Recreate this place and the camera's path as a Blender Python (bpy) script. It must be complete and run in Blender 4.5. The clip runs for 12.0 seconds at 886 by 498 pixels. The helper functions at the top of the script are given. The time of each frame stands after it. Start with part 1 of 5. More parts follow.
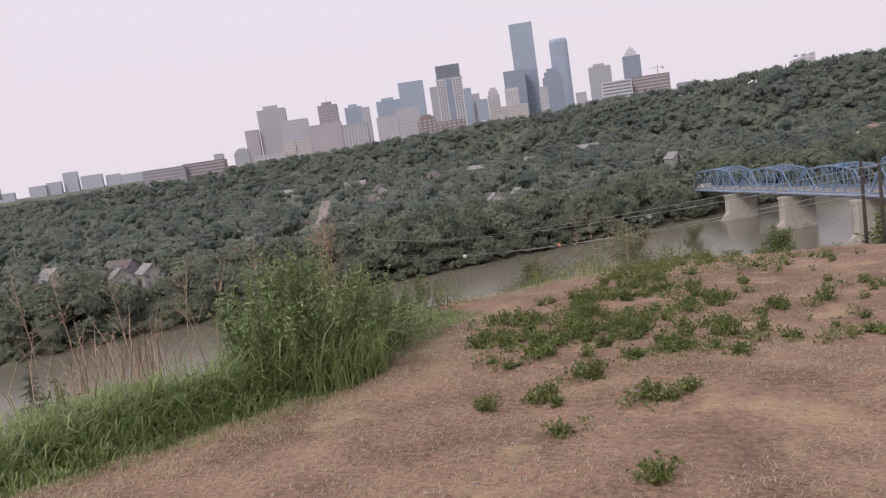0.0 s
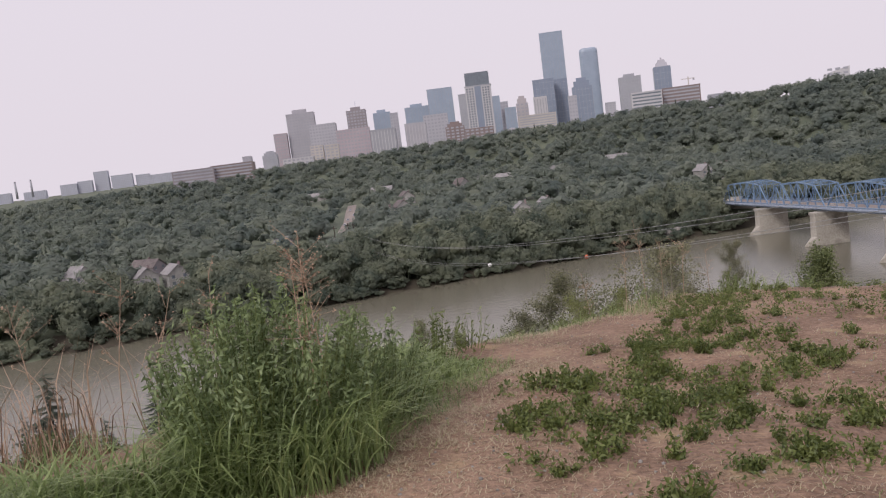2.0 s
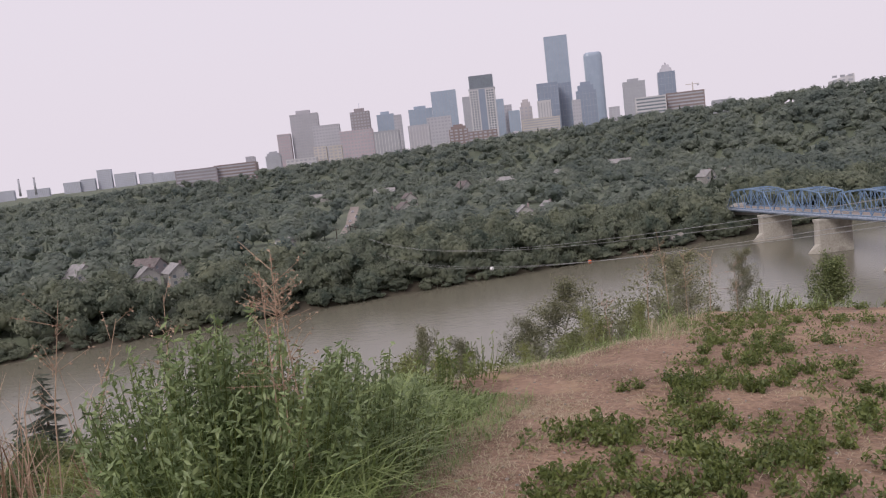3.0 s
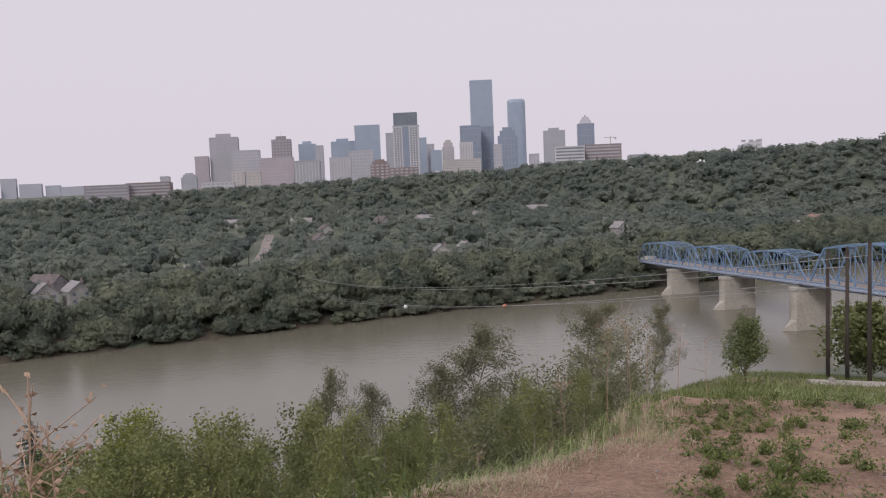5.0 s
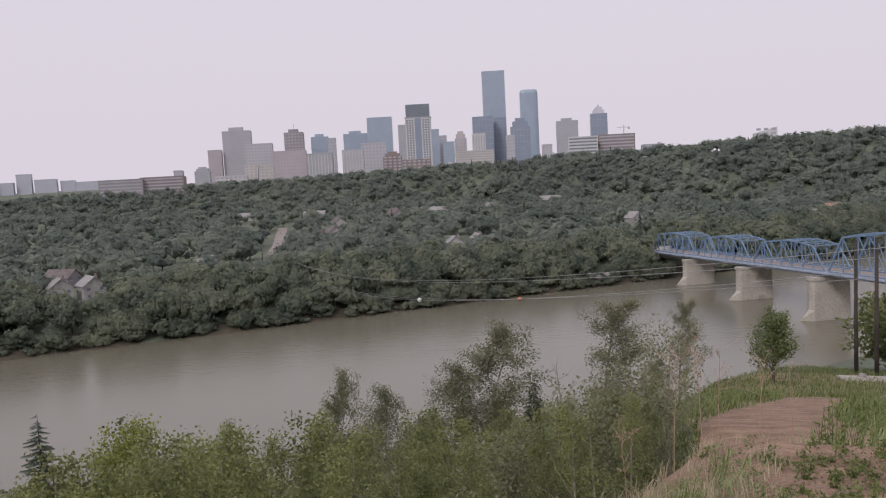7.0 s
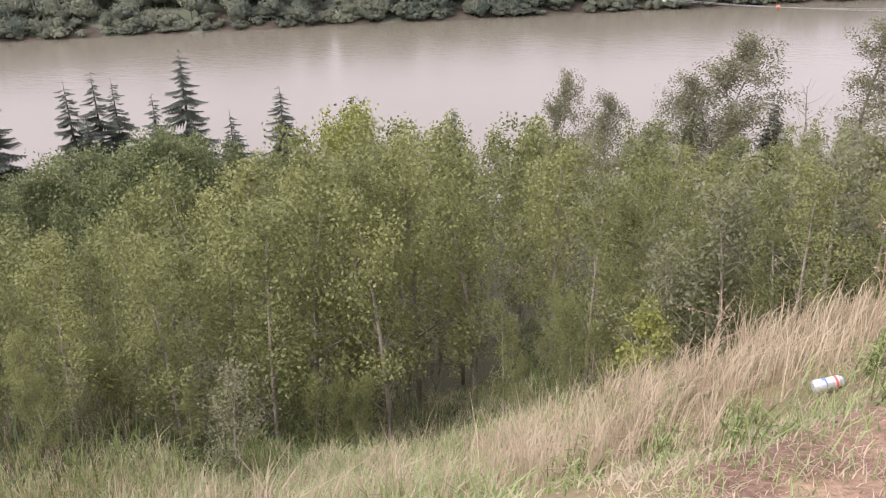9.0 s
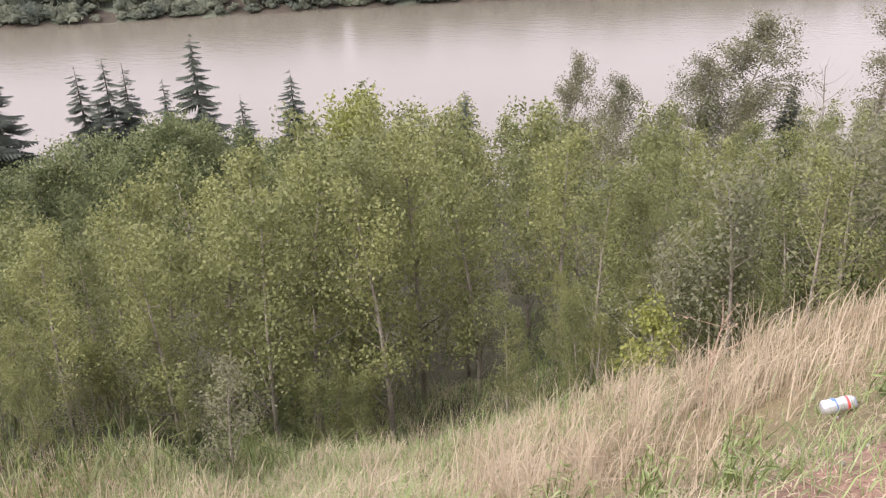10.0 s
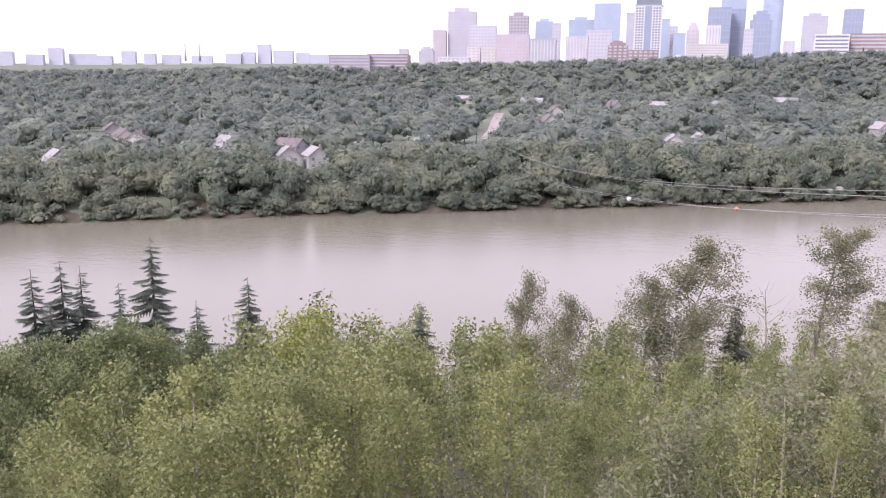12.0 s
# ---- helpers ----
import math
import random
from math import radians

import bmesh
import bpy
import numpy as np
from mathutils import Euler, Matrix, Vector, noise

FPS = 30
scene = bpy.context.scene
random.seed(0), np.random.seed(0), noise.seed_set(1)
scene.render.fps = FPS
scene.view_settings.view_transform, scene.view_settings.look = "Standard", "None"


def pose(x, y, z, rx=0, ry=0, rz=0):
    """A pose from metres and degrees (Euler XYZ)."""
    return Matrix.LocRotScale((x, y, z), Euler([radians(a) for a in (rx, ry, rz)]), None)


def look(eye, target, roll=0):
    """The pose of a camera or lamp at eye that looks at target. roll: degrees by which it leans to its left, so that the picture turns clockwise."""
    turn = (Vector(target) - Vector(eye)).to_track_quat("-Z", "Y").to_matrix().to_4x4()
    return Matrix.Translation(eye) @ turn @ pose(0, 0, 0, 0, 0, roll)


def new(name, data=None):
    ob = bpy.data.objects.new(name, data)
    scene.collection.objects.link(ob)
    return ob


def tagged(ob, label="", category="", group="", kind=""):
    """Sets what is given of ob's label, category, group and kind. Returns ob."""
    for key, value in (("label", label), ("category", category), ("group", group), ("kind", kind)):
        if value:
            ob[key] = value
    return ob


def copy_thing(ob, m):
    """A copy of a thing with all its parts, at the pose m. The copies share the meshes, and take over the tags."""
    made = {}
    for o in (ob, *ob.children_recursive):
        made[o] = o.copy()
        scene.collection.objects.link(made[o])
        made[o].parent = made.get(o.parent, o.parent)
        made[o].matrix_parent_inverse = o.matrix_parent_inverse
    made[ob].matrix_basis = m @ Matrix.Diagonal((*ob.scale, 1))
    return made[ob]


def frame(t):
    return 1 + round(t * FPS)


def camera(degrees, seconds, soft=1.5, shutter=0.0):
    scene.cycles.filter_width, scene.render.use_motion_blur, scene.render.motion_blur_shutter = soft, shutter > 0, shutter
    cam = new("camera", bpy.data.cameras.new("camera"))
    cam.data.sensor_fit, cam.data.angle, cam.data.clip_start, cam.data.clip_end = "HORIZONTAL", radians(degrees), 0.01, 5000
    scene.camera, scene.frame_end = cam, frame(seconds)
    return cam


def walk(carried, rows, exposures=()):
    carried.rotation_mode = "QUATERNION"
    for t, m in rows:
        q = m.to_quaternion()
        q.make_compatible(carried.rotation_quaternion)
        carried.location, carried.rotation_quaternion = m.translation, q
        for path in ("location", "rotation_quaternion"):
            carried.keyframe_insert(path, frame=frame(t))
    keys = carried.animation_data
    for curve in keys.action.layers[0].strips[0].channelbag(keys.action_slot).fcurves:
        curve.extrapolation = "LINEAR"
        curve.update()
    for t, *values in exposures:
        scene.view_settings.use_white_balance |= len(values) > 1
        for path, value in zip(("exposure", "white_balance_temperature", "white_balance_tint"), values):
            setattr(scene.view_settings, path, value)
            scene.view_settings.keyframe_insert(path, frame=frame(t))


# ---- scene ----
cam = camera(53.6, 12.0, 1.2)
PATH = [
    (0, (0.716, -5.466, 0.419), (0.562, -3.49, 0.154), -8.5),
    (0.5, (0.703, -5.038, 0.394), (0.661, -3.056, 0.125), -8.8),
    (1, (0.663, -4.562, 0.401), (0.666, -2.579, 0.142), -8.9),
    (1.5, (0.664, -4.029, 0.406), (0.444, -2.053, 0.198), -7.8),
    (2, (0.593, -3.566, 0.352), (0.385, -1.592, 0.11), -7.3),
    (2.5, (0.546, -3.073, 0.327), (0.369, -1.098, 0.067), -7.0),
    (3, (0.459, -2.597, 0.336), (0.247, -0.622, 0.1), -6.6),
    (3.5, (0.33, -2.125, 0.334), (0.212, -0.14, 0.113), -5.7),
    (3.7, (0.321, -1.939, 0.327), (0.24, 0.047, 0.106), -5.3),
    (5.3, (0.151, -0.457, 0.333), (0.139, 1.537, 0.175), -2.3),
    (5.5, (0.143, -0.283, 0.357), (0.136, 1.711, 0.202), -2.6),
    (6, (0.074, 0.142, 0.307), (0.064, 2.136, 0.152), -2.6),
    (6.5, (0.053, 0.576, 0.324), (0.051, 2.57, 0.171), -2.7),
    (8.3, (0.16, 1.956, 0.364), (-0.304, 3.809, -0.23), -2.2),
    (8.5, (0.158, 2.057, 0.326), (-0.37, 3.857, -0.367), -1.6),
    (9, (0.145, 2.445, 0.207), (-0.394, 4.184, -0.62), -1.3),
    (9.5, (0.146, 2.661, 0.182), (-0.374, 4.393, -0.672), -1.7),
    (10, (0.229, 2.917, 0.133), (-0.34, 4.63, -0.728), -2.0),
    (10.5, (0.214, 3.023, 0.12), (-0.429, 4.7, -0.76), -2.9),
    (11, (0.19, 3.01, 0.209), (-0.483, 4.685, -0.654), -3.1),
    (11.5, (0.317, 3.036, 0.448), (-0.337, 4.802, -0.225), -1.3),
    (12, (0.406, 2.992, 0.532), (-0.107, 4.878, 0.108), 0.2),
]
walk(cam, [(t, look(eye, target, roll)) for t, eye, target, roll in PATH],
     exposures=[(0.0, 0.02, 6450, 13), (1.1, 0.03, 6460, 13), (1.5, -0.07, 6450, 13), (2.1, -0.06, 6440, 13), (2.5, 0.14, 6430, 14), (3.0, -0.04, 6420, 14), (3.5, -0.08, 6380, 13), (5.3, -0.2, 6340, 12), (6.7, -0.22, 6340, 12),
                (8.3, 0.7, 6380, 16), (9.0, 1.08, 6400, 18), (10.5, 1.25, 6380, 18), (11.0, 1.32, 6300, 20), (11.5, 1.3, 6000, 24), (12.0, 1.15, 6050, 24)])

# ---- world and sun: bright smoky overcast ----
world = bpy.data.worlds.new("smoky_sky")
scene.world = world
world.use_nodes = True
wn = world.node_tree
wn.nodes.clear()
sky = wn.nodes.new("ShaderNodeTexSky")
sky.sky_type, sky.sun_disc = "NISHITA", False
sky.sun_elevation, sky.sun_rotation = radians(39), radians(209)
sky.dust_density, sky.air_density = 8.0, 1.0
dim = wn.nodes.new("ShaderNodeVectorMath")
dim.operation = "SCALE"
dim.inputs["Scale"].default_value = 0.08
veil = wn.nodes.new("ShaderNodeMix")
veil.data_type = "RGBA"
veil.inputs["Factor"].default_value = 0.88
veil.inputs["B"].default_value = (0.895, 0.828, 0.895, 1)
back = wn.nodes.new("ShaderNodeBackground")
wout = wn.nodes.new("ShaderNodeOutputWorld")
wn.links.new(sky.outputs[0], dim.inputs[0])
wn.links.new(dim.outputs[0], veil.inputs["A"])
wn.links.new(veil.outputs["Result"], back.inputs["Color"])
wn.links.new(back.outputs[0], wout.inputs["Surface"])
sun = new("sun", bpy.data.lights.new("sun", "SUN"))
sun.data.energy, sun.data.angle, sun.data.color = 1.5, radians(14), (1.0, 0.96, 0.91)
sun.matrix_world = look((-45, -80, 75), (0, 0, 0))
# ---- materials ----
def material(name, low, high, scale=4.0, rough=0.85, bump=0.2, fine=40.0, metal=0.0, island=0.0, spot=None, coat=0.0, thin=False, each=0.0):
    """Two tones mixed by a coarse and a fine noise, with fine relief; island: tone by piece; spot: (colour, scale, amount) of stains."""
    m = bpy.data.materials.new(name)
    m.use_nodes = True
    nt = m.node_tree
    b = nt.nodes["Principled BSDF"]
    b.inputs["Roughness"].default_value, b.inputs["Metallic"].default_value = rough, metal
    geo = nt.nodes.new("ShaderNodeNewGeometry")
    def noisy(s, detail=5.0):
        n = nt.nodes.new("ShaderNodeTexNoise")
        n.inputs["Scale"].default_value, n.inputs["Detail"].default_value = s, detail
        nt.links.new(geo.outputs["Position"], n.inputs["Vector"])
        return n
    def blend(a, c, f):
        n = nt.nodes.new("ShaderNodeMix")
        n.data_type = "RGBA"
        for key, v in (("A", a), ("B", c), ("Factor", f)):
            if isinstance(v, tuple):
                n.inputs[key].default_value = (*v, 1)
            elif isinstance(v, (int, float)):
                n.inputs[key].default_value = v
            else:
                nt.links.new(v, n.inputs[key])
        return n.outputs["Result"]
    def ramp(v, a, c):
        n = nt.nodes.new("ShaderNodeMapRange")
        n.inputs["From Min"].default_value, n.inputs["From Max"].default_value = a, c
        nt.links.new(v, n.inputs["Value"])
        return n.outputs["Result"]
    big, small = noisy(scale), noisy(fine, 3.0)
    mixed = nt.nodes.new("ShaderNodeMath")
    mixed.operation = "MULTIPLY_ADD"
    mixed.inputs[1].default_value = 0.55
    nt.links.new(big.outputs["Fac"], mixed.inputs[0])
    half = nt.nodes.new("ShaderNodeMath")
    half.operation = "MULTIPLY"
    half.inputs[1].default_value = 0.45
    nt.links.new(small.outputs["Fac"], half.inputs[0])
    nt.links.new(half.outputs[0], mixed.inputs[2])
    factor = ramp(mixed.outputs[0], 0.36, 0.64)
    for amount in (island, each):
        if not amount:
            continue
        info = geo.outputs["Random Per Island"] if amount is island else nt.nodes.new("ShaderNodeObjectInfo").outputs["Random"]
        n = nt.nodes.new("ShaderNodeMix")
        n.inputs["Factor"].default_value = amount
        nt.links.new(factor, n.inputs["A"])
        nt.links.new(info, n.inputs["B"])
        factor = n.outputs["Result"]
    colour = blend(low, high, factor)
    if spot:
        patch = noisy(spot[1], 4.0)
        colour = blend(colour, spot[0], ramp(patch.outputs["Fac"], 0.62 - spot[2], 0.72 - spot[2] * 0.6))
    nt.links.new(colour, b.inputs["Base Color"])
    if bump:
        bn = nt.nodes.new("ShaderNodeBump")
        bn.inputs["Strength"].default_value, bn.inputs["Distance"].default_value = bump, 1.0 / fine
        nt.links.new(small.outputs["Fac"], bn.inputs["Height"])
        nt.links.new(bn.outputs["Normal"], b.inputs["Normal"])
    if coat:
        b.inputs["Coat Weight"].default_value = coat
    if thin:
        tr = nt.nodes.new("ShaderNodeBsdfTranslucent")
        nt.links.new(colour, tr.inputs["Color"])
        mx = nt.nodes.new("ShaderNodeMixShader")
        mx.inputs[0].default_value = 0.35 if thin is True else thin
        nt.links.new(b.outputs[0], mx.inputs[1])
        nt.links.new(tr.outputs[0], mx.inputs[2])
        nt.links.new(mx.outputs[0], nt.nodes["Material Output"].inputs["Surface"])
    return m


M = dict(
    soil=material("dry_soil", (0.16, 0.098, 0.066), (0.375, 0.25, 0.175), 1.6, 0.95, 1.0, 26, spot=((0.37, 0.265, 0.165), 2.6, 0.045)),
    slope=material("slope_turf", (0.11, 0.095, 0.045), (0.28, 0.23, 0.12), 0.8, 0.95, 0.5, 30),
    bank=material("valley_ground", (0.085, 0.105, 0.075), (0.14, 0.16, 0.105), 0.02, 0.95, 0.2, 0.8),
    darkfloor=material("dark_forest_floor", (0.035, 0.036, 0.018), (0.085, 0.08, 0.042), 0.5, 0.95, 0.5, 14),
    mud=material("bank_mud", (0.05, 0.042, 0.03), (0.10, 0.085, 0.06), 0.3, 0.9, 0.4, 4),
    asphalt=material("asphalt", (0.22, 0.19, 0.17), (0.34, 0.29, 0.26), 0.2, 0.9, 0.2, 3),
    # far leaf colours are lifted and blued to carry the distance haze
    farhazeleaf=material("hazed_far_foliage", (0.105, 0.142, 0.115), (0.35, 0.372, 0.265), 0.06, 0.8, 0.0, 0.2, island=0.1, thin=0.6),
    hillhazeleaf=material("hazed_hill_foliage", (0.15, 0.19, 0.176), (0.325, 0.358, 0.29), 0.02, 0.8, 0.0, 0.09, island=0.06, thin=0.6),
    conifer=material("spruce_needles", (0.032, 0.044, 0.033), (0.085, 0.105, 0.072), 1.0, 0.8, 0.2, 30, island=0.5),
    leaf=material("aspen_leaf", (0.075, 0.10, 0.034), (0.315, 0.335, 0.125), 0.22, 0.55, 0.0, 2, island=0.35, each=0.45, thin=True),
    # the round tree's own dark green; on the grove it paints shade and distance
    leafdeep=material("deep_green_shade_leaf", (0.068, 0.10, 0.038), (0.26, 0.295, 0.125), 0.22, 0.55, 0.0, 2, island=0.35, each=0.35, thin=True),
    leafdry=material("silver_leaf", (0.13, 0.145, 0.08), (0.30, 0.30, 0.18), 0.4, 0.6, 0.0, 3, island=0.5, each=0.3, thin=True),
    popleaf=material("poplar_leaf", (0.085, 0.10, 0.05), (0.29, 0.28, 0.165), 0.5, 0.55, 0.0, 3, island=0.5, each=0.25, thin=True),
    leafyel=material("yellow_leaf", (0.17, 0.20, 0.045), (0.34, 0.36, 0.10), 0.6, 0.55, 0.0, 3, island=0.6, thin=True),
    bark=material("aspen_bark", (0.16, 0.14, 0.11), (0.36, 0.33, 0.27), 2.0, 0.85, 0.5, 25),
    barkdark=material("spruce_bark", (0.06, 0.045, 0.035), (0.13, 0.10, 0.08), 2.0, 0.9, 0.5, 25),
    grass=material("green_grass", (0.11, 0.17, 0.05), (0.39, 0.47, 0.20), 0.9, 0.4, 0.0, 20, island=0.65, thin=True),
    straw=material("dry_grass", (0.33, 0.27, 0.18), (0.63, 0.545, 0.395), 0.8, 0.7, 0.0, 20, island=0.6, thin=True),
    stem=material("dead_stem", (0.24, 0.155, 0.105), (0.50, 0.37, 0.27), 2.0, 0.8, 0.2, 40, island=0.5),
    weed=material("weed_leaf", (0.05, 0.082, 0.022), (0.235, 0.275, 0.085), 2.0, 0.5, 0.0, 20, island=0.6, thin=True),
    bushleaf=material("goldenrod_leaf", (0.09, 0.14, 0.055), (0.33, 0.41, 0.19), 2.0, 0.45, 0.0, 20, island=0.6, thin=True),
    concrete=material("pier_concrete", (0.30, 0.275, 0.24), (0.46, 0.43, 0.38), 0.15, 0.85, 0.4, 1.5, spot=((0.22, 0.20, 0.175), 0.12, 0.05)),
    steel=material("blue_paint", (0.125, 0.205, 0.325), (0.205, 0.305, 0.43), 0.3, 0.45, 0.1, 5, metal=0.0),
    steelgrey=material("grey_girder", (0.26, 0.31, 0.40), (0.38, 0.43, 0.52), 0.3, 0.5, 0.1, 5),
    wood=material("pole_wood", (0.03, 0.024, 0.02), (0.075, 0.06, 0.05), 0.8, 0.9, 0.5, 20),
    cable=material("cable_metal", (0.34, 0.34, 0.34), (0.46, 0.46, 0.46), 1.0, 0.4, 0.0, 5, metal=0.6),
    rock=material("boulder", (0.18, 0.165, 0.15), (0.38, 0.355, 0.33), 2.5, 0.9, 0.8, 18),
)
# skyline wall and tower glass tones, paled towards lilac-blue with haze mixed in
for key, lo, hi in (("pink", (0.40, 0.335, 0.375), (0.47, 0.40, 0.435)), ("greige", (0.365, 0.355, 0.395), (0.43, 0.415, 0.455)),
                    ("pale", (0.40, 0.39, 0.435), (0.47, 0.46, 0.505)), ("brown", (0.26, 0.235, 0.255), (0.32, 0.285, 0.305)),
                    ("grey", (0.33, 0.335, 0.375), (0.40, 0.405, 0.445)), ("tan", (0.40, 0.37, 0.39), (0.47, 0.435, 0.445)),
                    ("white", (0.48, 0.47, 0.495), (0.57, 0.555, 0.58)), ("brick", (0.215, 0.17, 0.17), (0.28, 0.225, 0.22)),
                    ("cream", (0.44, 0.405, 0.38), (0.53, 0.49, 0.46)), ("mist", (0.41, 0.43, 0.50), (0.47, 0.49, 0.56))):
    M[key] = material(key + "_hazed_cladding", lo, hi, 0.03, 0.8, 0.1, 0.4)
for key, lo, hi in (("blue", (0.27, 0.325, 0.415), (0.35, 0.41, 0.50)), ("dark", (0.205, 0.245, 0.325), (0.27, 0.31, 0.39)),
                    ("pane", (0.12, 0.14, 0.17), (0.20, 0.23, 0.27))):
    M[key] = material(key + "_glass", lo, hi, 0.05, 0.3, 0.0, 0.5, island=0.4)
# window colour brought near the wall tone, as haze would fade it
M["hazepane"] = material("haze_toned_pane", (0.325, 0.33, 0.375), (0.385, 0.39, 0.435), 0.05, 0.4, 0.0, 0.5)
M["roofdark"] = material("roof_shingle", (0.10, 0.085, 0.085), (0.20, 0.17, 0.165), 0.5, 0.9, 0.3, 4)
M["roofred"] = material("roof_tile", (0.30, 0.18, 0.14), (0.40, 0.25, 0.20), 0.5, 0.9, 0.3, 4)
M["rooflight"] = material("roof_pale", (0.24, 0.23, 0.235), (0.34, 0.325, 0.325), 0.5, 0.9, 0.3, 4)
M["siding"] = material("house_siding", (0.31, 0.30, 0.295), (0.44, 0.425, 0.41), 0.5, 0.8, 0.2, 4)

# river: murky brown, slightly rippled
water_mat = bpy.data.materials.new("river_water")
water_mat.use_nodes = True
nt = water_mat.node_tree
wb = nt.nodes["Principled BSDF"]
wb.inputs["Base Color"].default_value = (0.20, 0.165, 0.11, 1)
wb.inputs["Roughness"].default_value = 0.22
geo = nt.nodes.new("ShaderNodeNewGeometry")
stretch = nt.nodes.new("ShaderNodeMapping")
stretch.inputs["Rotation"].default_value = (0, 0, radians(-25))
stretch.inputs["Scale"].default_value = (0.35, 1.0, 1.0)
nt.links.new(geo.outputs["Position"], stretch.inputs["Vector"])
ripple = nt.nodes.new("ShaderNodeTexNoise")
ripple.inputs["Scale"].default_value, ripple.inputs["Detail"].default_value = 0.6, 6
nt.links.new(stretch.outputs[0], ripple.inputs["Vector"])
silt = nt.nodes.new("ShaderNodeTexNoise")
silt.inputs["Scale"].default_value, silt.inputs["Detail"].default_value = 0.012, 4
nt.links.new(stretch.outputs[0], silt.inputs["Vector"])
tone = nt.nodes.new("ShaderNodeMix")
tone.data_type = "RGBA"
tone.inputs["A"].default_value, tone.inputs["B"].default_value = (0.14, 0.13, 0.095, 1), (0.19, 0.178, 0.135, 1)
nt.links.new(silt.outputs["Fac"], tone.inputs["Factor"])
nt.links.new(tone.outputs["Result"], wb.inputs["Base Color"])
wbump = nt.nodes.new("ShaderNodeBump")
wbump.inputs["Strength"].default_value, wbump.inputs["Distance"].default_value = 0.2, 0.2
nt.links.new(ripple.outputs["Fac"], wbump.inputs["Height"])
nt.links.new(wbump.outputs["Normal"], wb.inputs["Normal"])
M["water"] = water_mat
# ---- mesh helpers ----
class Shape:
    """Gathers vertices and faces of one mesh."""
    def __init__(self):
        self.v, self.f = [], []

    def add(self, verts, faces):
        n = len(self.v)
        self.v += [tuple(p) for p in verts]
        self.f += [tuple(n + i for i in face) for face in faces]
        return self

    def box(self, x0, x1, y0, y1, z0, z1, top=1.0):
        """A box; top: how much narrower its upper face is."""
        cx, cy, hx, hy = (x0 + x1) / 2, (y0 + y1) / 2, (x1 - x0) / 2, (y1 - y0) / 2
        p = [(cx + sx * hx * k, cy + sy * hy * k, z) for z, k in ((z0, 1.0), (z1, top)) for sx, sy in ((-1, -1), (1, -1), (1, 1), (-1, 1))]
        return self.add(p, [(3, 2, 1, 0), (4, 5, 6, 7), (0, 1, 5, 4), (1, 2, 6, 5), (2, 3, 7, 6), (3, 0, 4, 7)])

    def beam(self, a, b, w, h=None, up=(0, 0, 1)):
        """A bar of square section from a to b."""
        a, b = Vector(a), Vector(b)
        d = (b - a).normalized()
        s = d.cross(Vector(up))
        s = s.normalized() if s.length > 1e-4 else Vector((1, 0, 0))
        t = s.cross(d)
        h = h or w
        p = [e + s * (i * w / 2) + t * (j * h / 2) for e in (a, b) for i, j in ((-1, -1), (1, -1), (1, 1), (-1, 1))]
        return self.add(p, [(0, 1, 2, 3), (7, 6, 5, 4), (4, 5, 1, 0), (5, 6, 2, 1), (6, 7, 3, 2), (7, 4, 0, 3)])

    def tube(self, points, radii, sides=7):
        """A round limb through points, tapered."""
        rings = []
        for i, p in enumerate(points):
            p = Vector(p)
            d = (Vector(points[min(i + 1, len(points) - 1)]) - Vector(points[max(i - 1, 0)])).normalized()
            s = d.orthogonal().normalized()
            t = d.cross(s)
            rings += [p + (s * math.cos(a) + t * math.sin(a)) * radii[i] for a in (2 * math.pi * k / sides for k in range(sides))]
        n = len(points)
        faces = [(i * sides + k, i * sides + (k + 1) % sides, (i + 1) * sides + (k + 1) % sides, (i + 1) * sides + k) for i in range(n - 1) for k in range(sides)]
        faces += [tuple(range(sides))[::-1], tuple((n - 1) * sides + k for k in range(sides))]
        return self.add(rings, faces)

    def mesh(self, name, mat, smooth=False):
        me = bpy.data.meshes.new(name)
        me.from_pydata(self.v, [], self.f)
        me.materials.append(M[mat] if isinstance(mat, str) else mat)
        if smooth:
            me.shade_smooth()
        return me


def array_mesh(name, verts, faces, mat, smooth=False):
    """A mesh from numpy arrays; faces all of one size."""
    me = bpy.data.meshes.new(name)
    n, k = faces.shape
    me.vertices.add(len(verts))
    me.vertices.foreach_set("co", np.ascontiguousarray(verts, dtype=np.float32).ravel())
    me.loops.add(n * k)
    me.loops.foreach_set("vertex_index", np.ascontiguousarray(faces, dtype=np.int32).ravel())
    me.polygons.add(n)
    me.polygons.foreach_set("loop_start", np.arange(0, n * k, k, dtype=np.int32))
    me.update(calc_edges=True)
    me.materials.append(M[mat])
    if smooth:
        me.shade_smooth()
    return me


def part(name, shape, mat, parent, label="", smooth=False):
    ob = new(name, shape if isinstance(shape, bpy.types.Mesh) else shape.mesh(name, mat, smooth))
    ob.parent = parent
    if label:
        ob["label"] = label
    return ob


def thing(name, label, category, m=None, group="", kind=""):
    ob = new(name)
    if m is not None:
        ob.matrix_world = m
    return tagged(ob, label, category, group, kind)


# ---- the lie of the land ----
EDGE = np.array([(-30, -14), (-7, -3.5), (-3.9, -0.1), (-2.4, 1.1), (-1.6, 2.3), (-0.8, 3.4), (0.15, 4.25), (0.9, 4.9), (1.5, 5.6), (2.1, 7.0), (2.5, 8.3), (3.2, 10),
                 (3.9, 14), (5.4, 22), (7.8, 30), (10.8, 40), (14.2, 49), (22, 64), (60, 120), (108, 190), (140, 260)], float)
WATER = -56.0


